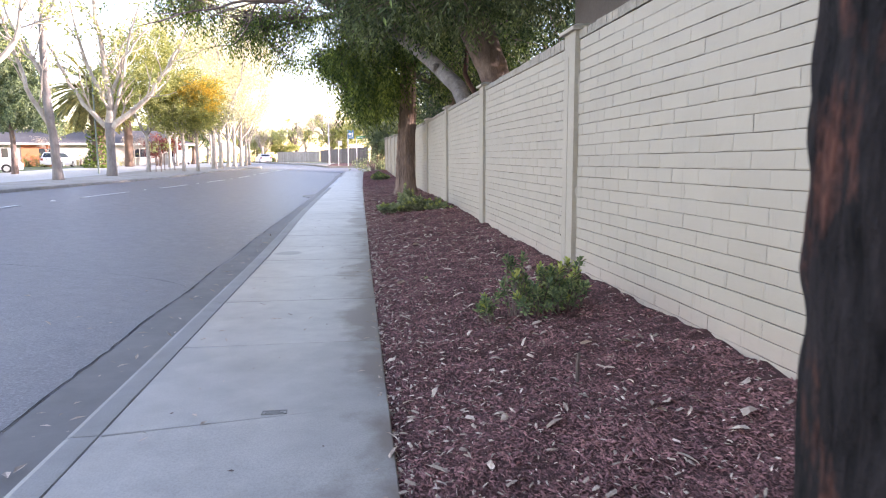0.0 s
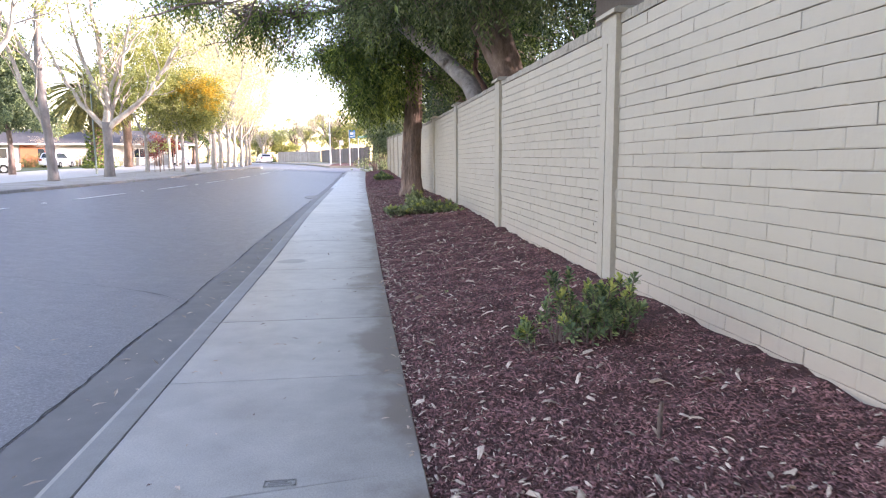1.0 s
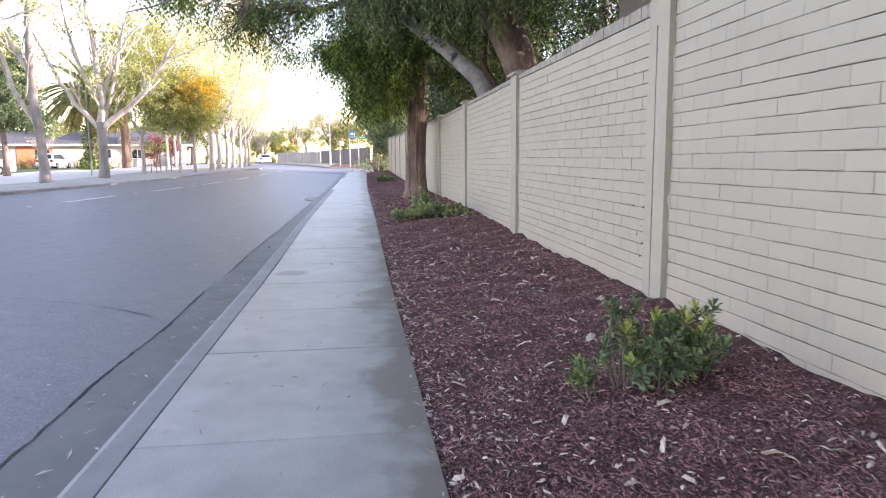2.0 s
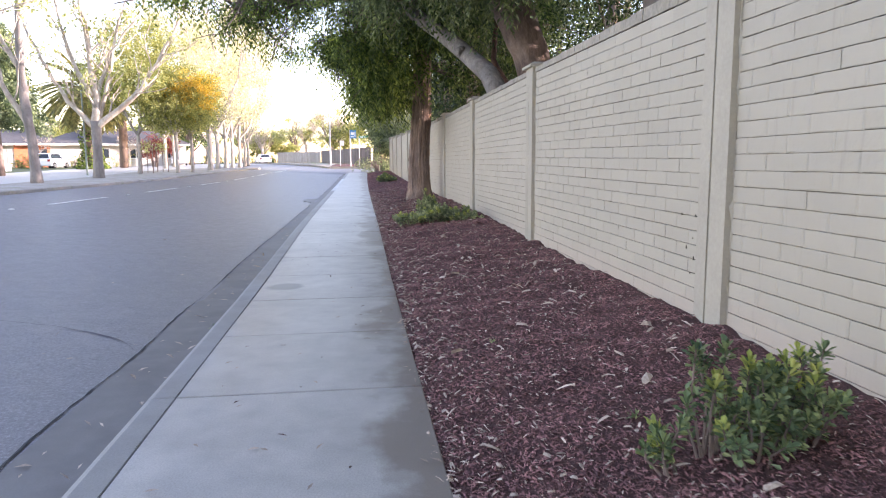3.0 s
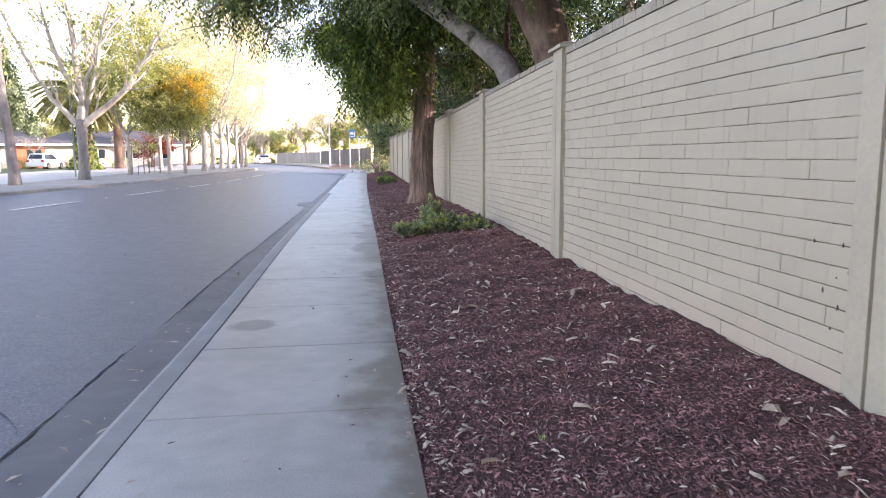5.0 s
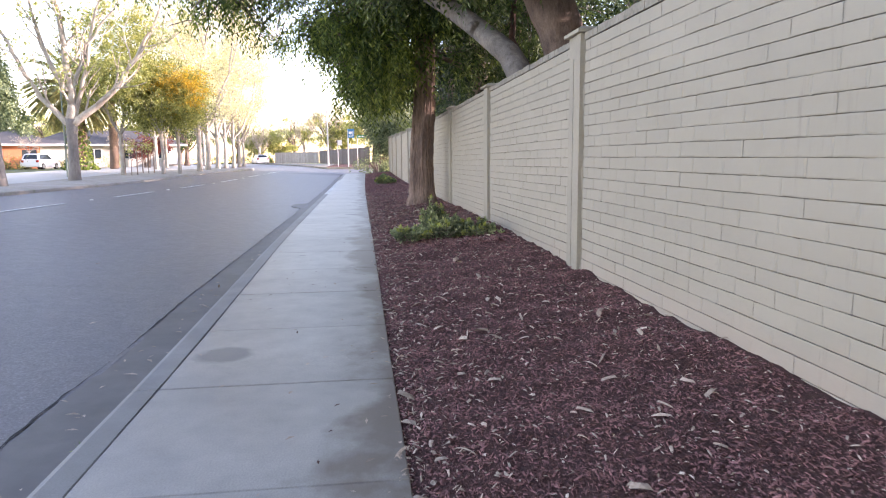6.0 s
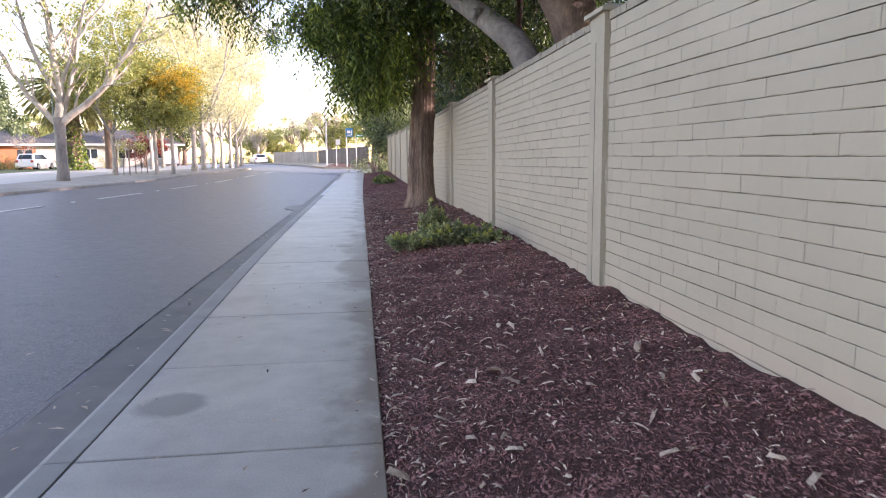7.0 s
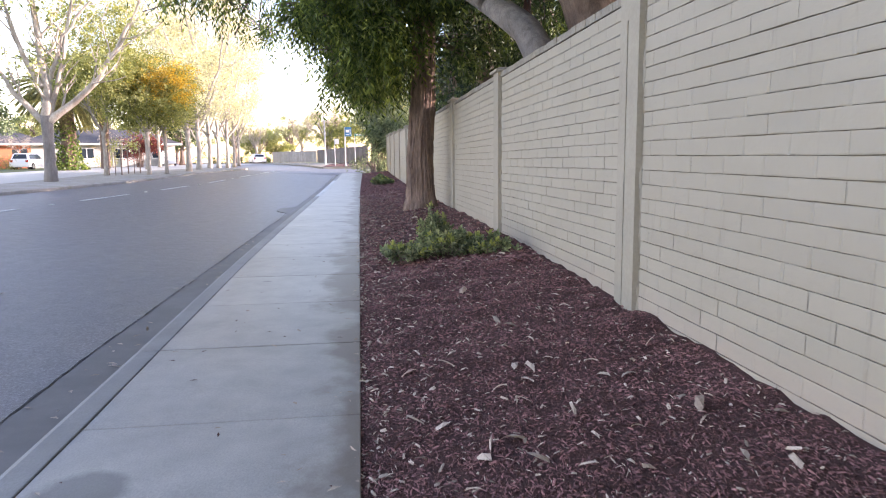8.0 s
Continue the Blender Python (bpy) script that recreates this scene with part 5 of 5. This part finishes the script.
def car(name, label, at, turn, paint, length=4.4, width=1.8, height=1.5, group="parked cars", boxy=False):
    """A parked car: body shell with arches, glasshouse, wheels, lamps."""
    t = thing(name, label, "car", at, turn, group)
    L, W, H = length / 2, width / 2, height
    side = [(-L, .35), (-L + .03, .75), (-L + .1, .95), (-L * .45, 1.0), (L * .45, .95), (L - .15, .78), (L, .6), (L - .02, .3)]
    top = [(-L + .12, .95), (-L + .35, H - .08), (-L + .7, H), (L * .1, H), (L * .42, .98)] if not boxy else [(-L + .05, .95), (-L + .15, H - .05), (-L + .4, H), (L * .15, H), (L * .32, .98)]
    b = Build()
    prof = [(-L + .05, .25)] + side + [(L - .05, .25)]
    n = len(prof)
    ins = lambda z: 0.0 if z < .8 else .05
    b.add([(x, -W + ins(z), z) for x, z in prof] + [(x, W - ins(z), z) for x, z in prof], [tuple(range(n)), tuple(range(2 * n - 1, n - 1, -1))] + [((i + 1) % n, i, n + i, n + (i + 1) % n) for i in range(n)])
    part("body", bevelled(b, .05, 2), paint, t, smooth=False)
    g = Build()
    n = len(top)
    g.add([(x, -W + .08 + (z - .95) * .28, z) for x, z in top] + [(x, W - .08 - (z - .95) * .28, z) for x, z in top], [tuple(range(n)), tuple(range(2 * n - 1, n - 1, -1))] + [((i + 1) % n, i, n + i, n + (i + 1) % n) for i in range(n)])
    cabin = part("cabin", bevelled(g, .04, 2), paint, t)
    for s in (-1, 1):
        y0 = s * (W - .09)
        gl = Build()
        q = [(x * .86 - .05, max(1.0, z - .07)) for x, z in top]
        gl.add([(x, s * (W - .075 - (z - .95) * .28), z) for x, z in q], [tuple(range(n)) if s < 0 else tuple(range(n - 1, -1, -1))])
        gl.add([(x, s * (W - .1 - (z - .95) * .28), z) for x, z in q], [tuple(range(n))])
        part("side_window", gl, GLASS, cabin)
    (xa, za), (xb, zb) = top[0], top[1]
    part("rear_window", Build().add([(xa + .02, -W + .22, za + .08), (xa + .02, W - .22, za + .08), (xb - .015, W - .34, zb - .02), (xb - .015, -W + .34, zb - .02), (xa + .06, -W + .22, za + .08), (xa + .06, W - .22, za + .08), (xb + .03, W - .34, zb - .02), (xb + .03, -W + .34, zb - .02)], [(0, 3, 2, 1), (4, 5, 6, 7)]), GLASS, cabin)
    for s in (-1, 1):
        part("tail_lamp", Build().box((-L - .01, s * (W - .18) - .12, .7), (-L + .08, s * (W - .18) + .12, .92)), RED_GLASS, t)
        part("head_lamp", Build().box((L - .12, s * (W - .25) - .16, .58), (L + .01, s * (W - .25) + .16, .72)), WHITE_TRIM, t)
        for x in (-L * .62, L * .62):
            wh = part("wheel", Build().tube([(x, s * (W - .2), .32), (x, s * (W - .19), .32), (x, s * (W + .0), .32), (x, s * (W + .015), .32)], [.3, .32, .32, .29], 18), RUBBER, t)
            part("rim", Build().tube([(x, s * (W - .02), .32), (x, s * (W + .02), .32)], [.2, .19], 12), METAL, wh)
    return t


car("parked_car", "white hatchback parked on the driveway by the houses", (-30.8, 75, gz(-30.8, 75) - .06), 88, WHITE_PAINT, 4.2, 1.75, 1.55)
car("parked_car", "white car parked at the edge of the lane", (-25.2, 50, gz(-25.2, 50) - .02), 20, WHITE_PAINT, 4.5, 1.8, 1.4)
car("parked_car", "dark blue car parked by the hedge", (-26.3, 88, gz(-26.3, 88) - .02), 20, BLUE_PAINT, 4.5, 1.8, 1.5)
car("off_road_car", "white boxy off-road car on the lane", (-21.6, 88, gz(-21.6, 88) + .02), -75, WHITE_PAINT, 4.2, 1.75, 1.75, boxy=True)
car("white_car", "white saloon on the road where it bends", (-14.5, 110, gz(-14.5, 110) + .0), 108, WHITE_PAINT, 4.6, 1.85, 1.45)

# palm
t_ = thing("palm_tree", "stout palm with arching grey-green fronds and ivy at its foot", "palm", on(-22.0, 62))
part("trunk", Build().tube(spine([(0, 0, -.2), (.05, 0, 3), (0, 0, 6.4)], r_, .02, 8), [.52 + .03 * (i % 2) for i in range(17)], 14, .1), PALM_BARK, t_, smooth=True)
b_ = Build()
for k in range(130):
    a, el = k * 2.4, r_.uniform(-.95, 1.25)
    d = Vector((math.cos(a) * math.cos(el), math.sin(a) * math.cos(el), math.sin(el)))
    p, pts = Vector((0, 0, 6.5)), []
    for i in range(9):
        pts.append(p.copy())
        p = p + d * .48
        d = (d + Vector((0, 0, -.13))).normalized()
    b_.tube(pts, taper(9, .03, .006), 3, caps=False)
    for i in range(1, 9):
        for s in (-1, 1):
            for j in range(5):
                f_ = (pts[i] - pts[i - 1]).normalized()
                sd = f_.cross(Vector((0, 0, 1))).normalized() * s
                leaf(b_, pts[i - 1].lerp(pts[i], j / 5), (f_ * .7 + sd + Vector((0, 0, -.25))).normalized(), Vector((0, 0, 1)), .55, .13)
part("crown", b_, PALM_LEAF, t_)
b_ = Build()
for _ in range(900):
    a, z = r_.uniform(0, 6.283), r_.random() ** 1.6 * 3.6
    rr = .6 + .5 * max(0, 1 - z / 1.2) + r_.uniform(0, .25)
    leaf(b_, Vector((math.cos(a) * rr, math.sin(a) * rr, z)), rand_dir(r_), Vector((math.cos(a), math.sin(a), .3)), .25, .2)
part("ivy", b_, EDGE_LEAF, t_, "green ivy")

# a second shaggy palm trunk and two small pinkish bare trees on the lawns
t_ = thing("palm_tree", "tall orange-brown palm trunk beyond the lane", "palm", on(-21.6, 68.5))
part("trunk", Build().tube(spine([(0, 0, -.2), (.05, 0, 3), (0, 0, 7)], r_, .02, 8), [.36 + .03 * (i % 2) for i in range(17)], 14, .1), PALM_BARK, t_, smooth=True)
b_ = Build()
for k in range(60):
    a, el = k * 2.4, r_.uniform(-.5, 1.25)
    d = Vector((math.cos(a) * math.cos(el), math.sin(a) * math.cos(el), math.sin(el)))
    p = Vector((0, 0, 7.1))
    for i in range(8):
        q = p + d * .45
        for s_ in (-1, 1):
            for j in range(4):
                leaf(b_, p.lerp(q, j / 4), (d * .7 + d.cross(Vector((0, 0, 1))).normalized() * s_ + Vector((0, 0, -.25))).normalized(), Vector((0, 0, 1)), .5, .12)
        p, d = q, (d + Vector((0, 0, -.13))).normalized()
part("crown", b_, PALM_LEAF, t_)
for x, y in ((-31.6, 74.5), (-22.2, 72)):
    t_ = thing("bare_sapling", "small bare pinkish tree on the lawn", "tree", on(x, y), group="small bare trees")
    b_, tips_ = Build(), []
    b_.tube([(0, 0, -.1), (.02, 0, .9), (0, 0, 1.7)], [.07, .06, .05], 8)
    part("trunk", b_, ROW_BARK, t_, smooth=True)
    for j in range(6):
        lb_ = Build()
        grow(lb_, (0, 0, 1.5), Vector((math.cos(j * 1.05) * .8, math.sin(j * 1.05) * .8, .8)).normalized(), .9, .03, 2, r_, tips_, 3, .05)
        part("limb", lb_, ROW_BARK, t_)
    b_ = Build()
    for p, d in tips_:
        clump(b_, p, .3, 5, r_, .2, .04)
    part("crown", b_, PINK_TWIG, t_)

# cedar
t_ = thing("cedar_tree", "dark drooping cedar in front of the houses", "tree", on(-21.3, 46))
b_ = Build()
root_trunk(b_, [(0, 0, -.2), (0, 0, 5), (.1, 0, 10)], [.17, .13, .04], 10, 1.3, .05, 2)
part("trunk", b_, BROWN_BARK, t_, smooth=True)
b_ = Build()
for k in range(70):
    z = 3.4 + 6.0 * (k / 70)
    a, reach = k * 2.4, 3.2 * (1 - (z - 1.5) / 9.5) + .3
    for i in range(10):
        u = (i + 1) / 10
        p = Vector((math.cos(a) * reach * u, math.sin(a) * reach * u, z + .5 * u - .9 * u * u))
        for _ in range(10):
            strand(b_, p + rand_dir(r_) * .25, (rand_dir(r_) * .6 + Vector((0, 0, -1))).normalized(), .6, r_, .22, .1, .09, .3)
part("crown", b_, CEDAR_LEAF, t_)

# hedge-like shrubs, dark red bush, woods behind
def bush(name, label, at, lumps, material, count, seed, l=.16, w=.09, group="", cat="shrub"):
    t = thing(name, label, cat, at, group=group)
    r = random.Random(seed)
    c = Build()
    for _ in range(6):
        d = rand_dir(r)
        c.tube([(d.x * .3, d.y * .3, -.1), (d.x * lumps[0][3] * .3, d.y * lumps[0][4] * .3, lumps[0][2] * .6), (d.x * lumps[0][3] * .7, d.y * lumps[0][4] * .7, lumps[0][2] + lumps[0][5] * .4)], [.07, .05, .015], 5, caps=False)
    tagged(part("stem_cluster", c, BROWN_BARK, t), kind="stuff")
    canopy(t, lumps, material, count, r, l, w, .1, .5, "foliage", .3, .2)
    return t


bush("red_bush", "dark red leafy bush beside the lane", on(-20.4, 74), [(0, 0, 1.9, 1.6, 1.6, .8), (.9, 0, 2.3, 1.0, 1.2, .6)], RED_LEAF, 1700, 91)
for k, (x, y) in enumerate(((-32.2, 74), (-33.6, 74.2), (-30.6, 80), (-27, 84))):
    bush("hedge_shrub", "clipped dark green shrub in front of the house", on(x, y), [(0, 0, .6, 1.1, .9, .6)], OLIVE_LEAF, 220, 95 + k, group="shrubs by the houses")
shrub_ = bush("corner_shrub", "large dark evergreen shrub at the end of the wall", (2.1, 48.8, rise(48.8) - .1), [(.7, 0, 1.7, 1.1, 1.5, 1.6), (1.2, .5, 2.6, 1.4, 1.8, 1.4), (.7, -.4, 2.7, 1.1, 1.4, 1.1)], CORNER_LEAF, 4400, 101, .17, .09)
canopy(shrub_, [(1.2, .5, 4.3, 1.8, 2, 1.4), (.4, 1, 4.4, 1.2, 1.8, 1.1), (.4, -.2, 3.8, 1.0, 1.4, .8), (-.3, .4, 4.5, 1.0, 1.3, .9), (.1, .2, 3.5, .8, 1.2, .7)], CORNER_LEAF, 4200, random.Random(104), .17, .08, .1, .5, "upper_crown", .3, .2)
bush("blue_shrub", "low blue-grey shrub at the street corner", (1.75, 47.0, rise(47) - .1), [(0, 0, .55, .9, .8, .6)], GREY_LEAF, 260, 102, .16, .07)

for x, y, w_ in ((-19.5, 122, 2.2), (-16.2, 124, 2.0), (-13.8, 121, 1.4), (-24, 122, 3)):
    bush("hedge", "clipped dark green hedge beyond the bend", (x, y, rise(y) - .1), [(0, 0, .9, w_, .9, .9)], DARK_LEAF, 420, 103, .2, .11, group="hedges beyond the bend")

# far wood, hill and hedges beyond the bend
def far_tree(x, y, h, s, material, seed, name="far_tree", label="leafy tree beyond the bend of the road", count=1000):
    t = thing(name, label, "tree", (x, y, gz(x, y) if x < -1.1 else rise(y)), group="trees beyond the bend")
    r = random.Random(seed)
    b, tips = Build(), []
    root_trunk(b, [(0, 0, -.2), (.1, 0, h * .25), (0, .1, h * .45)], [.26 * s, .2 * s, .16 * s], 8, 1.3, .06, seed)
    for k in range(6):
        a = k * 1.05
        grow(b, (0, 0, h * (.22 + .03 * k)), Vector((math.cos(a) * .7, math.sin(a) * .7, .9)).normalized(), h * .3, .09 * s, 2, r, tips, 3, .12)
    part("trunk", b, PLANE_BARK if material in (YELLOW_LEAF, PINK_TWIG) else BROWN_BARK, t, smooth=True)
    canopy(t, [(0, 0, h * .62, h * .3 * s, h * .3 * s, h * .3), (h * .1, 0, h * .78, h * .22 * s, h * .22 * s, h * .2), (-h * .12, 0, h * .55, h * .24 * s, h * .24 * s, h * .2)], material, count, r, .34, .03 if material is PINK_TWIG else .15, .16, .8, "crown", .2, .0 if material is PINK_TWIG else .2)
    return t


TWIGGY = [(-27, 128, 8, 1.2, PINK_TWIG, 900), (-8.0, 112, 9, 1.0, PINK_TWIG, 900), (-3.2, 100, 9, 1.1, PINK_TWIG, 900), (-15.5, 116, 7, 1.1, PINK_TWIG, 800)]
for k, (x, y, h, s, m_, c_) in enumerate(TWIGGY):
    far_tree(x, y, h, s, m_, 120 + k, "bare_tree", "bare pinkish winter tree beyond the fence", c_)
for k, (x, y, h, s, m_) in enumerate(((-16, 122, 5.5, 1.6, OLIVE_LEAF), (-13, 124, 5, 1.6, OLIVE_LEAF), (-1.5, 100, 6.5, 1.4, OLIVE_LEAF), (3, 95, 8, 1.4, OLIVE_LEAF), (7, 80, 9, 1.4, LIME_LEAF), (-40, 130, 7, 1.6, DARK_LEAF), (-34, 140, 8, 1.6, OLIVE_LEAF), (-50, 118, 8, 1.6, DARK_LEAF),
                                      (-48, 92, 8, 1.6, LIME_LEAF), (-40, 98, 7, 1.5, LIME_LEAF), (-56, 84, 8.5, 1.6, OLIVE_LEAF), (-33, 104, 7, 1.5, OLIVE_LEAF), (-27, 98, 7, 1.4, OLIVE_LEAF), (-64, 76, 9, 1.6, OLIVE_LEAF), (-22, 96, 7, 1.4, DARK_LEAF), (-22, 134, 9, 1.6, OLIVE_LEAF), (-10, 118, 8, 1.6, LIME_LEAF), (-4, 112, 9, 1.6, OLIVE_LEAF), (3, 106, 10, 1.6, OLIVE_LEAF), (-18, 128, 8, 1.6, LIME_LEAF), (9, 66, 9, 1.3, DARK_LEAF), (12, 74, 10, 1.4, OLIVE_LEAF))):
    far_tree(x, y, h, s, m_, 140 + k)

# fences
FENCE = speckled("weathered_fence", (0.3, 0.27, 0.24), (0.44, 0.41, 0.37), 2, 0.9, 0.5, 0.01, 20, by="object", spread=.12)
DARK_FENCE = speckled("dark_fence", (0.13, 0.11, 0.1), (0.22, 0.19, 0.17), 2, 0.9, 0.5, 0.01, 20, by="object", spread=.15)


def fence(name, label, a, b, material, h, n):
    t = thing(name, label, "fence")
    a, b = Vector(a), Vector(b)
    ang = math.atan2(b.y - a.y, b.x - a.x)
    w = (b - a).length / n
    board = Build().box((0.01, -.015, .03), (w - .01, .015, h)).mesh("board", material)
    for i in range(n):
        p = a.lerp(b, i / n)
        ob = part("board", board, None, t)
        ob.matrix_local = Matrix.Translation((p.x, p.y, rise(p.y) + .1 + .02 * math.sin(i * 7.3))) @ Matrix.Rotation(ang, 4, "Z")
    for z in (.4, h - .35):
        part("rail", Build().tube([(a.x, a.y + .05, rise(a.y) + .1 + z), (b.x, b.y + .05, rise(b.y) + .1 + z)], [.05, .05], 4), material, t)
    return t


fence("pale_fence", "weathered pale board fence beyond the road bend", (-13.2, 118, 0), (-5.2, 104, 0), FENCE, 1.75, 40)
fence("dark_fence", "dark weathered board fence behind the street corner", (-4.9, 100, 0), (1.7, 72, 0), DARK_FENCE, 1.8, 60)

# signs and poles
SIGN_BLUE = mat("sign_blue", (0.05, 0.22, 0.42), 0.4)
SIGN_GREEN = mat("sign_green", (0.01, 0.3, 0.14), 0.4)
SIGN_WHITE = mat("sign_white", (0.75, 0.75, 0.75), 0.4)
GALV = speckled("galvanised_steel", (0.42, 0.43, 0.44), (0.56, 0.57, 0.58), 6, 0.5)


def sign(name, label, at, h, r0, w, hh, material, turn=0, z0=None, bars=()):
    t = thing(name, label, "sign", at, turn)
    part("pole", Build().tube([(0, 0, -.2), (0, 0, h)], [r0, r0], 10), GALV, t)
    z0 = h - hh if z0 is None else z0
    pl = part("plate", bevelled(Build().box((0.0, -.05, z0), (w, -.03, z0 + hh)), .006), material, t)
    for x, z, bw, bh in bars:
        part("bar", Build().box((x, -.056, z0 + z), (x + bw, -.048, z0 + z + bh)), SIGN_WHITE, pl)
    return t


sign("bus_stop_sign", "blue bus stop sign on a grey steel pole", (-0.25, 56.8, rise(56.8) + .1), 2.98, .05, .5, .68, SIGN_BLUE, 0, None, ((.08, .28, .24, .2), (.37, .12, .06, .4), (.08, .1, .24, .06)))
sign("street_name_sign", "green street name plate on a grey steel pole", (.47, 58.5, rise(58.5) + .1), 2.55, .035, .75, .2, SIGN_GREEN, 0, 2.35, ((.1, .06, .5, .08),))
sign("small_sign", "small white sign plate on a thin post", (-1.15, 60.5, rise(60.5) + .1), 2.2, .03, .34, .42, SIGN_WHITE, 0)
t_ = thing("lamp_post", "tall slim pale street light pole behind the corner", "street lamp", (-2.46, 72, rise(72) + .05))
part("pole", Build().tube([(0, 0, -.2), (0, 0, 3), (.02, 0, 6.4)], [.1, .085, .06], 10), GALV, t_)
t_ = thing("green_pole", "thin dark green lamp pole on the frontage verge", "street lamp", on(-13.85, 39.5))
part("pole", Build().tube([(0, 0, -.2), (0, 0, 5.2)], [.05, .035], 8), GREEN_POLE, t_)

# building behind the wall
BROWN_WALL = speckled("brown_siding", (0.1, 0.085, 0.078), (0.15, 0.13, 0.12), 1.5, 0.85, 0.3, 0.01, 30)
t_ = thing("back_building", "plain grey-brown building behind the wall", "building", (3.95, 10.7, .1))
part("wall", Build().box((0, -26, -.3), (9, 0, 6.2)), BROWN_WALL, t_)
part("roof", bevelled(Build().box((-.35, -26.3, 6.2), (9.3, .35, 6.45)), .03), SHINGLE, t_)

# ---- fallen leaves and weeds on pavement and gutter ----
r_ = random.Random(77)
b_ = Build()
for k in range(300):
    y = r_.uniform(1.8, 17)
    spot = r_.random()
    x = r_.uniform(-1.1, -.78) if spot < .45 else r_.uniform(-.5, .58) if spot < .75 else r_.gauss(.58, .05) if spot < .9 else r_.uniform(-2.6, -1.2)
    z = rise(y) + (.006 if -.56 < x < .62 else 0) if x > -.74 else (rise(y) - .13 + .006 if x > -1.14 else gz(x, y) + .006)
    d = Vector((r_.gauss(0, 1), r_.gauss(0, 1), r_.uniform(.02, .2))).normalized()
    l = r_.uniform(.015, .06) * (1.4 if x < -.7 else 1)
    leaf(b_, Vector((x, y, z)), d, Vector((0, 0, 1)), l, l * r_.uniform(.2, .45))
tagged(part("fallen_leaves", b_, PALE_CHIPS), "small dry leaves on pavement and gutter", "fallen leaves", kind="stuff")
b_ = Build()
for k in range(40):
    y = r_.uniform(1.8, 14)
    x = r_.uniform(-.5, .55)
    d = Vector((r_.gauss(0, 1), r_.gauss(0, 1), .08)).normalized()
    leaf(b_, Vector((x, y, rise(y) + .006)), d, Vector((0, 0, 1)), r_.uniform(.012, .05), .012)
tagged(part("dark_litter", b_, SOIL), "small dark twigs and bark bits on the pavement", "litter", kind="stuff")
for x, y, s in ((-.76, 7.42, 1.0), (1.42, 4.9, .7), (1.1, 6.2, .5)):
    t_ = thing("weed", "small bright green weed", "weed", (x, y, rise(y) - .13 if x < 0 else bed(x, y)))
    b_ = Build()
    for k in range(16):
        leaf(b_, rand_dir(r_) * .012 + Vector((0, 0, .012)), (rand_dir(r_) + Vector((0, 0, .7))).normalized(), Vector((0, 0, 1)), .05 * s, .014 * s)
    part("leaves", b_, SHRUB_LEAF, t_)
t_ = thing("wooden_stake", "short weathered wooden peg standing in the bark", "stake", (1.52, 3.25, bed(1.52, 3.25)))
part("peg", Build().tube([(0, 0, -.05), (0, 0, .1), (.006, 0, .145)], [.01, .0095, .007], 7, .1), BROWN_BARK, t_)

# ---- pieces ----
near_bricks()
